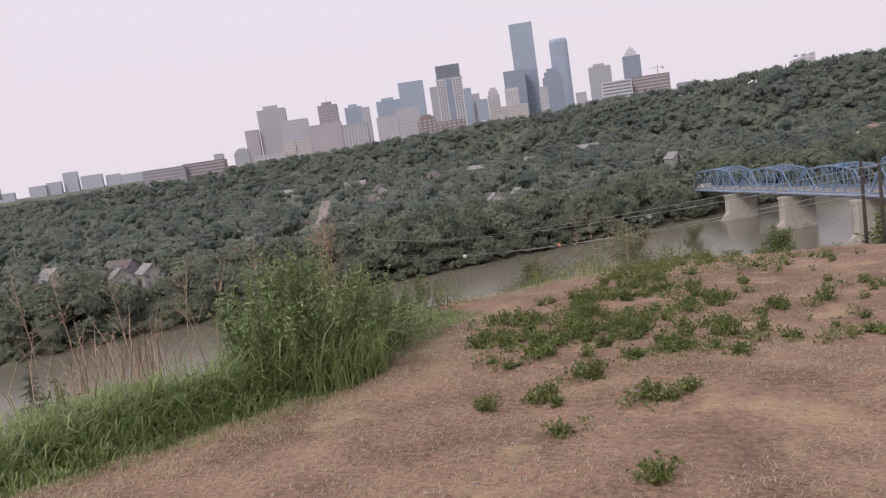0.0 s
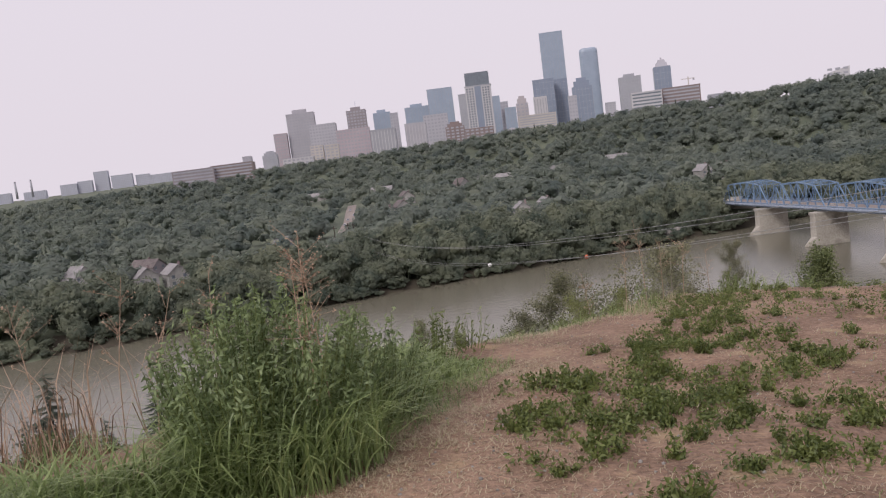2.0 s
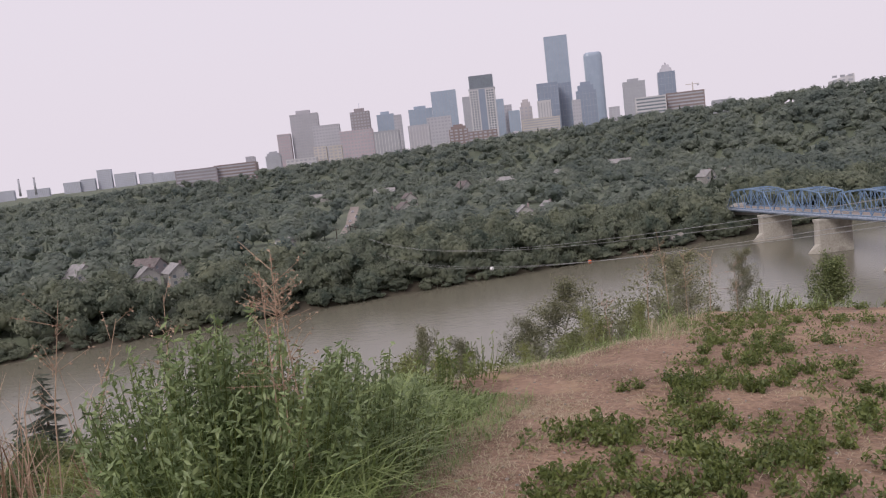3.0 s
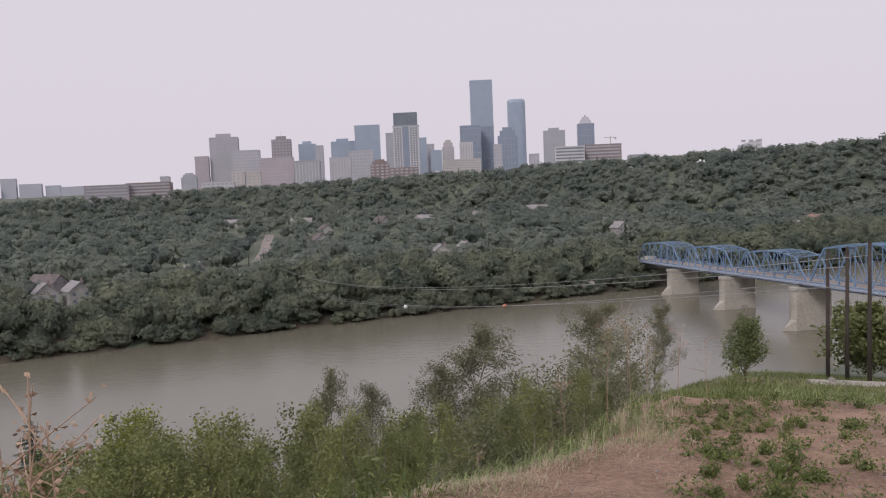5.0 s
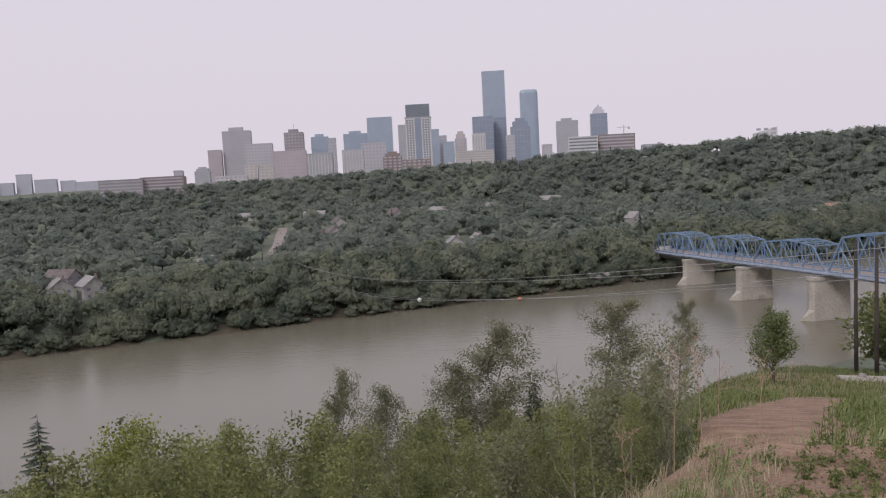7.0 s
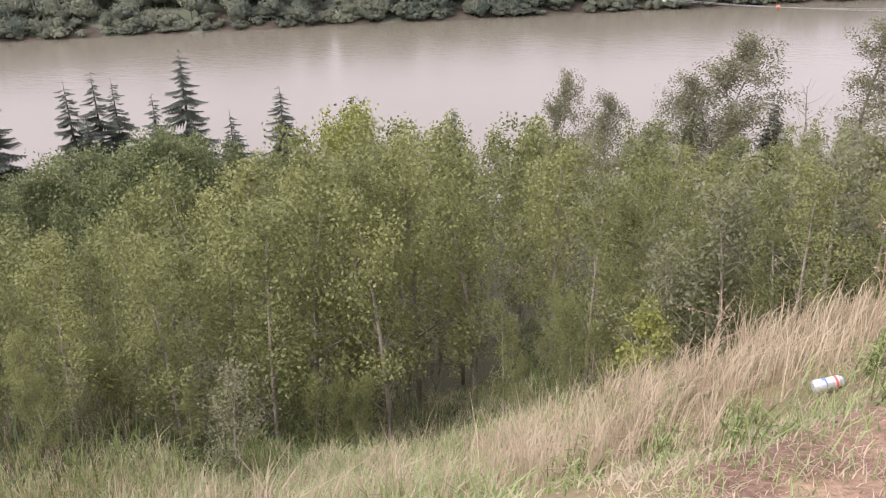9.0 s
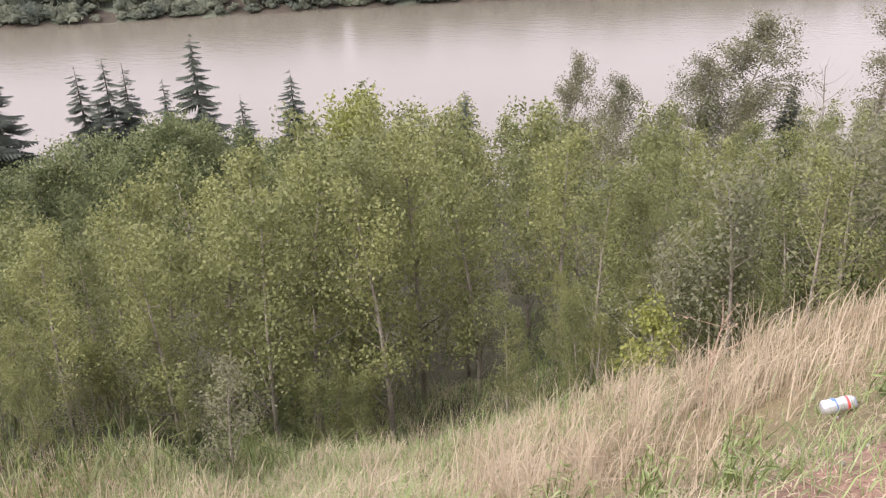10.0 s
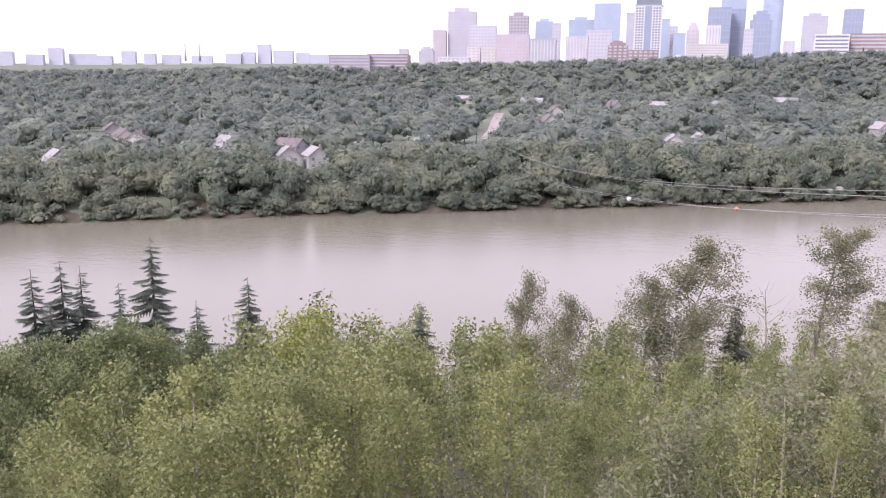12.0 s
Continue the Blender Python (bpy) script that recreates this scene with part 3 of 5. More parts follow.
# far district upstream; the mist wall colour has its haze painted in
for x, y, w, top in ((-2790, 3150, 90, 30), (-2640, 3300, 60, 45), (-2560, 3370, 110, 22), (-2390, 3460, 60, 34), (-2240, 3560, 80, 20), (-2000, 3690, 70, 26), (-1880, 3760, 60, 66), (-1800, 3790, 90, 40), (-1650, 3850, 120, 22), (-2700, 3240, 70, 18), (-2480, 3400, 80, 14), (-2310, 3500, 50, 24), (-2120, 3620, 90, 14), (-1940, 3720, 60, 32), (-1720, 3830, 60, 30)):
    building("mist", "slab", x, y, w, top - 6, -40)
for x in (-1145, -1110):
    st = thing("chimney_stack", "slender pale industrial chimney stack in the haze", "chimney", pose(x * 1.6, 3250 + x * 0.2, -12), "chimney stacks")
    part("shaft", Shape().tube([(0, 0, 0), (0, 0, 62)], [4.5, 3.2], 12), "grey", st, smooth=True)
    part("rim", Shape().tube([(0, 0, 61), (0, 0, 63)], [3.7, 3.7], 12), "pale", st)


# ---- houses on the far bank ----
def house(x, y, w, d, h, turn, roof, walls="siding", dormer=False):
    z = ground_at(x, y)
    ob = thing("house", f"two-storey {'white' if walls == 'siding' else walls} house with a {dict(roofdark='dark', roofred='red tiled', rooflight='pale')[roof]} pitched roof among trees", "house", pose(x, y, z, 0, 0, turn), "far bank houses")
    part("wall", Shape().box(-w / 2, w / 2, -d / 2, d / 2, -1, h).add([(-w / 2, -d / 2, h), (-w / 2, d / 2, h), (w / 2, -d / 2, h), (w / 2, d / 2, h), (0, -d / 2, h + w * 0.38), (0, d / 2, h + w * 0.38)], [(0, 2, 4), (1, 5, 3)]), walls, ob)
    e, r = 0.6, w * 0.38
    slope = Shape()
    for s in (-1, 1):
        a, b_, t = (s * (w / 2 + e), h - e * 0.76), (0, h + r), 0.3
        v = [(px, py, pz + dz) for py in (-d / 2 - e, d / 2 + e) for px, pz in (a, b_) for dz in (0, t)]
        slope.add(v, [(0, 1, 3, 2), (4, 6, 7, 5), (0, 4, 5, 1), (2, 3, 7, 6), (1, 5, 7, 3), (0, 2, 6, 4)])
    rf = part("roof", slope, roof, ob)
    part("chimney", Shape().box(w * 0.2, w * 0.2 + 0.9, 0, 0.9, h, h + r + 0.9), "brick", rf)
    for k, zz in enumerate((1.0, 3.8) if h > 4 else (1.0,)):
        for c in (-w * 0.28, w * 0.28):
            win = part("window", Shape().box(c - 0.7, c + 0.7, -d / 2 - 0.06, -d / 2 + 0.1, zz, zz + 1.4), "pane", ob)
            part("frame", Shape().box(c - 0.85, c + 0.85, -d / 2 - 0.04, -d / 2 + 0.05, zz - 0.15, zz), "white", win)
            part("window", Shape().box(w / 2 - 0.1, w / 2 + 0.06, c - 0.7, c + 0.7, zz, zz + 1.4), "pane", ob)
    part("door", Shape().box(-0.5, 0.5, -d / 2 - 0.06, -d / 2 + 0.1, 0, 2.1), "brown", ob)
    if dormer:
        part("porch", Shape().box(-w * 0.45, w * 0.45, -d / 2 - 2.4, -d / 2, 2.7, 3.0).box(-w * 0.42, -w * 0.42 + 0.3, -d / 2 - 2.3, -d / 2 - 2.0, 0, 2.7).box(w * 0.42 - 0.3, w * 0.42, -d / 2 - 2.3, -d / 2 - 2.0, 0, 2.7), "white", ob)
        part("dormer", Shape().box(-1.3, 1.3, -d / 2 + 0.4, -d / 2 + 3, h, h + r * 0.85), walls, ob)
    return ob


HOUSES = []
for x, y, w, d, h, turn, roof, walls, dormer in (
        (-4, 452, 9, 10, 7.5, 8, "rooflight", "siding", True), (9, 486, 6, 8, 7.0, 20, "rooflight", "siding", False),
        (-165, 352, 9, 10, 6.5, 40, "rooflight", "siding", False), (-154, 358, 9, 10, 6, 40, "rooflight", "siding", False),
        (-186, 402, 9, 15, 5, 70, "roofdark", "brown", False), (-128, 437, 7, 8, 6, 60, "rooflight", "siding", False),
        (240, 572, 15, 11, 5, 80, "roofred", "cream", False), (212, 540, 12, 10, 5, 75, "rooflight", "cream", False),
        (129, 588, 11, 10, 6, 20, "rooflight", "siding", False), (118, 600, 10, 9, 6, 30, "rooflight", "siding", False),
        (-272, 400, 11, 11, 6, 30, "roofdark", "cream", False), (-312, 437, 11, 11, 7, 40, "roofdark", "brown", False),
        (-290, 415, 10, 10, 6, 55, "roofdark", "cream", False), (-258, 322, 12, 9, 4, 55, "rooflight", "siding", False), (-214, 389, 14, 9, 5, 65, "rooflight", "siding", False),
        (-99, 706, 12, 10, 6, 25, "roofdark", "siding", False), (-92, 560, 10, 9, 6, 30, "roofdark", "cream", False), (-88, 600, 11, 9, 6, 30, "roofdark", "siding", False),
        (-30, 860, 9, 34, 5, 88, "rooflight", "siding", False), (30, 870, 9, 30, 5, 86, "rooflight", "siding", False), (90, 850, 9, 26, 5, 86, "rooflight", "siding", False),
        (-230, 930, 9, 28, 5, 88, "rooflight", "siding", False), (-150, 900, 9, 22, 5, 85, "rooflight", "siding", False), (-60, 800, 14, 10, 6, 50, "roofdark", "siding", False)):
    HOUSES.append((x, y))
    house(x, y, w, d, h, turn, roof, walls, dormer)

# pale footpath beyond the sandy track
paving = Shape()
for (ax, ay), (bx, by) in zip(((22.6, 53.6), (25, 54.0), (28, 54.2)), ((25, 54.0), (28, 54.2), (34, 54.4))):
    corners = [(x, y + s, ground_at(x, y) + dz) for x, y in ((ax, ay), (bx, by)) for s, dz in ((-0.8, -0.2), (0.8, -0.2), (0.8, 0.12), (-0.8, 0.12))]
    paving.add(corners, [(0, 1, 2, 3), (7, 6, 5, 4), (4, 5, 1, 0), (5, 6, 2, 1), (6, 7, 3, 2), (7, 4, 0, 3)])
tagged(new("pavement", paving.mesh("pavement", "concrete")), "pale concrete footpath crossing the grassy shoulder", "path", kind="structure")

# the street that climbs away from the river
street = Shape()
for (ax, ay), (bx, by) in zip(((-103, 440), (-110, 500), (-124, 590), (-141, 680)), ((-110, 500), (-124, 590), (-141, 680), (-158, 775))):
    v = [(x + s, y, ground_at(x, y) + 0.25 + dz) for x, y in ((ax, ay), (bx, by)) for s, dz in ((-4, 0), (4, 0))]
    street.add(v, [(0, 1, 3, 2)])
tagged(new("road", street.mesh("road", "asphalt")), "pale sunlit street running between trees", "road", kind="structure")


def car(x, y, turn, mat):
    ob = thing("car", "small parked car on the far street", "car", pose(x, y, ground_at(x, y) + 0.25, 0, 0, turn), "street cars")
    part("body", Shape().box(-0.9, 0.9, -2.2, 2.2, 0.35, 0.95).box(-0.8, 0.8, -1.2, 1.3, 0.95, 1.5, 0.8), mat, ob)
    part("windscreen", Shape().box(-0.7, 0.7, -1.3, -1.15, 1.0, 1.4, 0.9), "pane", ob)
    for sx in (-0.85, 0.85):
        for sy in (-1.4, 1.4):
            part("wheel", Shape().tube([(sx - 0.12, sy, 0.33), (sx + 0.12, sy, 0.33)], [0.33, 0.33], 10), "pane", ob)


for x, y, turn, mat in ((-104, 492, 8, "white"), (-108, 520, 8, "grey"), (-121, 560, 8, "white"), (-130, 640, 10, "dark"), (-127, 600, 10, "white"), (-145, 700, 10, "pale")):
    car(x, y, turn, mat)
# ---- the wooded valley beyond the river ----
def ico(sub):
    bm = bmesh.new()
    bmesh.ops.create_icosphere(bm, subdivisions=sub, radius=1)
    v = np.array([p.co[:] for p in bm.verts])
    f = np.array([[p.index for p in face.verts] for face in bm.faces])
    bm.free()
    return v, f


def unit3(v):
    return v / np.linalg.norm(v)


def crown_template(rng, lumps, sub, tufts, size, core=0.74):
    """A crown of unit height: uneven lumps covered with small tufts of leaves, and a stub of trunk."""
    sv, sf = ico(sub)
    vs, fs, n = [], [], 0
    centres = []
    for k in range(lumps):
        a, r = rng.uniform(0, 6.28), rng.uniform(0.12, 0.26) if k else 0
        c = np.array([r * math.cos(a), r * math.sin(a), rng.uniform(0.36, 0.66) if k else 0.42])
        s = np.array([1, 1, rng.uniform(1.0, 1.35)]) * rng.uniform(0.19, 0.29) * (1.3 if k == 0 else 1)
        v = c + sv * s * core * rng.uniform(0.8, 1.15, (len(sv), 1))
        vs.append(v), fs.append(sf + n)
        n += len(v)
        centres.append((c, s))
    for k in range(tufts):
        c, s = centres[rng.integers(len(centres))]
        d = rng.normal(size=3)
        d /= np.linalg.norm(d)
        if d[2] < -0.1:
            d[2] *= -0.5
        p = c + d * s * rng.uniform(0.8, 1.2)
        q = unit3(np.cross(d, rng.normal(size=3)))
        r_ = np.cross(d, q)
        a0 = rng.uniform(0, 6.28)
        v = np.array([p + (q * math.cos(a0 + j * 2.1) + r_ * math.sin(a0 + j * 2.1)) * size * rng.uniform(0.7, 1.6) + rng.normal(size=3) * size * 0.3 for j in range(3)])
        vs.append(v), fs.append(np.array([[n, n + 1, n + 2]]))
        n += 3
    t = np.array([(0.025 * math.cos(a), 0.025 * math.sin(a), z) for z in (-0.05, 0.45) for a in (0, 2.1, 4.2)])
    vs.append(t), fs.append(np.array([[0, 1, 4], [0, 4, 3], [1, 2, 5], [1, 5, 4], [2, 0, 3], [2, 3, 5]]) + n)
    return np.concatenate(vs), np.concatenate(fs)


def spire_template(rng, whorls, per):
    """A spruce of unit height from drooping boughs."""
    vs, fs, n = [], [], 0
    for k in range(whorls):
        z = 0.08 + 0.9 * k / whorls
        r = 0.2 * (1 - k / whorls) ** 0.8 + 0.015
        for j in range(per):
            a = rng.uniform(0, 6.28)
            d, s = np.array([math.cos(a), math.sin(a), 0]), np.array([-math.sin(a), math.cos(a), 0])
            rr = r * rng.uniform(0.7, 1.15)
            vs.append(np.array([[0, 0, z + 0.06], d * rr * 0.6 + s * rr * 0.35 + [0, 0, z], d * rr + [0, 0, z - 0.05], d * rr * 0.6 - s * rr * 0.35 + [0, 0, z]]))
            fs.append(np.array([[n, n + 1, n + 2], [n, n + 2, n + 3]]))
            n += 4
    return np.concatenate(vs), np.concatenate(fs)


def scatter(name, spots, templates, mat, label, category):
    """Joins a template at every spot (x, y, z, height, spread) into one wood."""
    rng = np.random.default_rng(5)
    vs, fs, n = [], [], 0
    pick = rng.integers(len(templates), size=len(spots))
    for k, (tv, tf) in enumerate(templates):
        s = spots[pick == k]
        if not len(s):
            continue
        a = rng.uniform(0, 6.28, len(s))[:, None]
        x, y, z = tv.T
        vx = (np.cos(a) * x - np.sin(a) * y) * s[:, 4:5] + s[:, 0:1]
        vy = (np.sin(a) * x + np.cos(a) * y) * s[:, 4:5] + s[:, 1:2]
        vz = z * s[:, 3:4] + s[:, 2:3]
        vs.append(np.stack([vx, vy, vz], -1).reshape(-1, 3))
        fs.append((tf[None] + (np.arange(len(s)) * len(tv))[:, None, None]).reshape(-1, 3) + n)
        n += vs[-1].shape[0]
    me = array_mesh(name, np.concatenate(vs), np.concatenate(fs), mat)
    return tagged(new(name, me), label, category, kind="stuff")


def clear(x, y):
    """Where no far tree may stand: streets, houses and the strip before them."""
    bad = np.zeros(len(x), bool)
    for hx, hy in HOUSES:
        t = np.array([hx, hy]) / math.hypot(hx, hy)
        ax, ay = (x - hx) * t[0] + (y - hy) * t[1], -(x - hx) * t[1] + (y - hy) * t[0]
        bad |= (np.abs(ay) < 5.5) & (ax > (-7.5 if hy < 460 else -4.5)) & (ax < 5)
    cx = np.interp(y, [440, 500, 590, 680, 775], [-103, -110, -124, -141, -158])
    bad |= (np.abs(x - cx) < 9) & (y > 436) & (y < 780)
    bx = 106.2 + (383 - y) * 0.188
    bad |= (np.abs(x - bx) < 10) & (y < 470)
    return ~bad


def stunted(x, y):
    """How much lower the trees stand before the riverside houses."""
    k = np.ones(len(x))
    for hx, hy in HOUSES:
        t = np.array([hx, hy]) / math.hypot(hx, hy)
        ax, ay = (x - hx) * t[0] + (y - hy) * t[1], -(x - hx) * t[1] + (y - hy) * t[0]
        k = np.where((np.abs(ay) < 7.5) & (ax > (-44 if hy < 500 else -26)) & (ax < 2), 0.42, k)
    return k


def build_far_wood():
    rng = np.random.default_rng(11)
    hi = [crown_template(rng, 8, 0, 420, 0.046, 0.66) for _ in range(6)]
    lo = [crown_template(rng, 3, 0, 84, 0.076, 0.72) for _ in range(8)]
    # belt on the bank
    s = rng.uniform(-330, 560, 1200)
    u = 324 + rng.uniform(0, 1, 1200) ** 1.25 * 52
    x, y = -0.431 * u + 0.902 * s, 0.902 * u + 0.431 * s
    ok = clear(x, y) & (y > 100)
    x, y, u = x[ok], y[ok], u[ok]
    tall = rng.uniform(7.5, 17.0, len(x)) * np.interp(u, [324, 334], [0.55, 1]) * stunted(x, y)
    spots = np.stack([x, y, land(x, y) - 0.3, tall, tall * rng.uniform(0.8, 1.3, len(x))], 1)
    scatter("bank_wood", spots, hi, "farhazeleaf", "dense green riverside willows and poplars", "trees")
    # valley floor and slopes
    n = 13000
    slope = np.radians(np.concatenate([rng.uniform(4, 44, 1500), rng.uniform(-50, 10, 1900)]))
    lie = np.interp(np.degrees(slope), [-60, -42, -30, -20, 0, 15, 27, 45, 70], [1500, 1450, 1300, 1120, 870, 680, 600, 560, 540])
    az = np.concatenate([np.radians(rng.uniform(-62, 44, n - 3400)), slope])
    r = np.concatenate([np.sqrt(rng.uniform(350 ** 2, 1800 ** 2, n - 3400)), lie + rng.uniform(-40, 310, 3400)])
    x, y = r * np.sin(az), r * np.cos(az)
    u = -0.431 * x + 0.902 * y
    foot = np.interp(np.degrees(az), [-60, -42, -30, -20, 0, 15, 27, 45, 70], [1500, 1450, 1300, 1120, 870, 680, 600, 560, 540])
    ok = (u > 372) & clear(x, y) & (r < foot + np.interp(np.degrees(az), [-60, -25, 0], [420, 380, 320])) & (rng.uniform(0, 1, n) < np.interp(r, [350, 700, 1750], [1.0, 1.0, 0.75]))
    x, y, r = x[ok], y[ok], r[ok]
    tall = 7.5 + 8.5 * rng.uniform(0, 1, len(x)) ** 1.6 + np.interp(r, [400, 800, 1500], [3.0, 0, 1.0])
    tall *= stunted(x, y)
    spots = np.stack([x, y, land(x, y) - 0.3, tall, tall * rng.uniform(0.95, 1.7, len(x))], 1)
    scatter("valley_wood", spots, lo, "hillhazeleaf", "hazy green woods over the valley floor and slopes", "trees")
    # bushes at the water's edge
    s = rng.uniform(-330, 420, 600)
    u = 323.5 + rng.uniform(0, 1, 600) * 7
    x, y = -0.431 * u + 0.902 * s, 0.902 * u + 0.431 * s
    ok = np.abs(x - (106.2 + (383 - y) * 0.188)) > 9
    x, y = x[ok], y[ok]
    tall = rng.uniform(2.5, 6.0, len(x))
    spots = np.stack([x, y, np.maximum(land(x, y), WATER) - 0.4, tall, tall * rng.uniform(1.3, 2.2, len(x))], 1)
    scatter("bank_bushes", spots, lo, "farhazeleaf", "low green bushes overhanging the far water's edge", "bushes")
    # spruces among them
    sp = [spire_template(rng, 14, 6) for _ in range(3)]
    n = 300
    az = np.radians(rng.uniform(-60, 44, n))
    r = np.sqrt(rng.uniform(420 ** 2, 1300 ** 2, n))
    x, y = r * np.sin(az), r * np.cos(az)
    ok = (-0.431 * x + 0.902 * y > 380) & clear(x, y)
    x, y = x[ok], y[ok]
    tall = rng.uniform(9, 17, len(x))
    spots = np.stack([x, y, land(x, y) - 0.3, tall, tall], 1)
    scatter("valley_spruces", spots, sp, "conifer", "dark pointed spruces among the valley woods", "trees")


build_far_wood()
# ---- trees of the near slope ----
def unit(v):
    return v / np.maximum(np.linalg.norm(v, axis=-1, keepdims=True), 1e-9)


def leaf_cards(rng, p, length, width, droop=0.2, flat=0.5):
    """Small leaves, each a folded rhombus of two faces, at points p."""
    n = len(p)
    d = unit(rng.normal(size=(n, 3)) + np.array([0.35, 0, -droop]))
    up = unit(rng.normal(size=(n, 3)) + np.array([0, 0, flat * 2]))
    s = unit(np.cross(d, up))
    k = rng.uniform(0.7, 1.25, (n, 1))
    a, b = p - d * length * k / 2, p + d * length * k / 2
    lift = np.cross(s, d) * width * 0.25
    l, r = p - s * width * k / 2 + lift, p + s * width * k / 2 + lift
    v = np.stack([a, r, b, l], 1).reshape(-1, 3)
    i = np.arange(n)[:, None] * 4
    return v, np.concatenate([i + np.array([0, 1, 2]), i + np.array([0, 2, 3])])


def branchy(rng, tall, spread, low, limbs, twigs, lean=0.0, trunk=0.05, round_top=0.5):
    """Trunk and limbs as a Shape, and the points where leaves cluster."""
    wood, tips = Shape(), []
    bend = rng.normal(size=2) * 0.05 * tall
    def axis_at(t):
        return np.array([bend[0] * t * t + lean * tall * t * t, bend[1] * t * t, tall * t])
    ts = np.linspace(0, 0.97, 7)
    wood.tube([axis_at(t) - np.array([0, 0, 0.35 if t == 0 else 0]) for t in ts], [trunk * (1 - 0.88 * t) + 0.004 for t in ts], 6)
    for k in range(limbs):
        t = low + (0.96 - low) * (k + rng.uniform(0, 1)) / limbs
        a = rng.uniform(0, 6.28)
        reach = spread * tall * (1 - ((t - low) / (1 - low)) ** (1 / max(round_top, 0.05)) * 0.75) * rng.uniform(0.6, 1.1)
        p0 = axis_at(t)
        d = np.array([math.cos(a) + lean * 1.5, math.sin(a), rng.uniform(0.35, 1.0)])
        p1 = p0 + d * reach * 0.5
        p2 = p0 + d * reach * np.array([1, 1, 0.9]) + np.array([0, 0, 0.05 * tall])
        wood.tube([p0, p1, p2], [trunk * 0.4 * (1 - t * 0.7) + 0.004, trunk * 0.22 * (1 - t * 0.7) + 0.003, 0.003], 3)
        for j in range(twigs):
            q = rng.uniform(0.3, 1.1)
            base = p0 + (p2 - p0) * min(q, 1)
            tips.append(base + rng.normal(size=3) * 0.16 * reach + np.array([0, 0, 0.03 * tall]))
    for j in range(limbs // 2):
        tips.append(axis_at(rng.uniform(0.8, 1.0)) + rng.normal(size=3) * 0.03 * tall)
    return wood, np.array(tips)


def broadleaf(rng, name, label, category, tall, spread, low, limbs, twigs, leaves, length, width, mat, bark="bark", lean=0.0, trunk=0.05, fuzz=0.05, round_top=0.5, group=""):
    wood, tips = branchy(rng, tall, spread, low, limbs, twigs, lean, trunk, round_top)
    p = tips[rng.integers(len(tips), size=leaves)] + np.clip(rng.normal(size=(leaves, 3)), -1.6, 1.6) * fuzz * tall
    p = p[p[:, 2] > 0.05 * tall]
    v, f = leaf_cards(rng, p, length, width)
    ob = thing(name, label, category, group=group)
    part("trunk", wood, bark, ob, smooth=True)
    part("crown", array_mesh("crown", v, f, mat), mat, ob)
    return ob


def place(template, x, y, size, turn=None, rng=None, label=""):
    turn = rng.uniform(0, 360) if turn is None else turn
    ob = copy_thing(template, pose(x, y, ground_at(x, y) - 0.05, 0, 0, turn) @ Matrix.Scale(size, 4))
    if label:
        ob["label"] = label
    return ob


def discard(template):
    for o in (*template.children_recursive, template):
        bpy.data.objects.remove(o)


def spruce(rng, tall, whorls=40, per=8):
    """A spruce: straight trunk and whorls of drooping boughs fringed with needle sprays."""
    wood = Shape().tube([(0, 0, -0.5), (0, 0, tall * 0.5), (0, 0, tall)], [0.018 * tall, 0.010 * tall, 0.004], 7)
    vs, fs, n = [], [], 0
    for k in range(whorls):
        t = k / whorls
        z0 = tall * (0.10 + 0.88 * t)
        r = tall * (0.2 * (1 - t) ** 0.8 + 0.012)
        for j in range(per):
            a = rng.uniform(0, 6.28)
            d, s = np.array([math.cos(a), math.sin(a), 0]), np.array([-math.sin(a), math.cos(a), 0])
            rr = r * rng.uniform(0.4, 1.25)
            z = z0 + rng.uniform(-0.035, 0.035) * tall
            for q in np.linspace(0.15, 1.0, 7):
                c = d * rr * q + np.array([0, 0, z - 0.38 * rr * q + 0.16 * rr * q * q])
                w = rr * (0.42 * (1.15 - q) + 0.12)
                for sg in (-1, 1):
                    e = c + s * sg * w + d * w * 0.5 - np.array([0, 0, w * 0.45])
                    vs.append(np.array([c - d * rr * 0.09, c + d * rr * 0.09, e + d * w * 0.15]))
                    fs.append(np.array([[n, n + 1, n + 2]]))
                    n += 3
                vs.append(np.array([c - s * w * 0.3, c + s * w * 0.3, c + d * rr * 0.16 - np.array([0, 0, 0.1 * rr])]))
                fs.append(np.array([[n, n + 1, n + 2]]))
                n += 3
    ob = thing("spruce_tree", "dark green pointed spruce standing on the river slope", "spruce", group="slope spruces")
    part("trunk", wood, "barkdark", ob)
    part("crown", array_mesh("crown", np.concatenate(vs), np.concatenate(fs), "conifer"), "conifer", ob)
    return ob


def skyline_drop(az):
    """How steeply the tops of the thicket fall away from the lookout, by bearing."""
    return math.tan(radians(np.interp(az, [-60, -42, -33, -28, -24, -15, -8, 0, 8, 14, 25], [19.5, 19.0, 18.0, 16.2, 14.8, 15.3, 15.4, 15.0, 14.7, 15.0, 16])))


def near_drop(az):
    """The same from further down the path, where the near thicket sinks below the trees beyond it."""
    return math.tan(radians(np.interp(az, [-60, -44, -38, -34.5, -31, -27, -24, -19.5, -13.7, -8, -2.4, 2.8, 9.3, 25], [18, 17.8, 18.8, 18.6, 17.8, 16.1, 15.1, 16.1, 16.5, 16.1, 15.9, 15.1, 14.4, 16])))


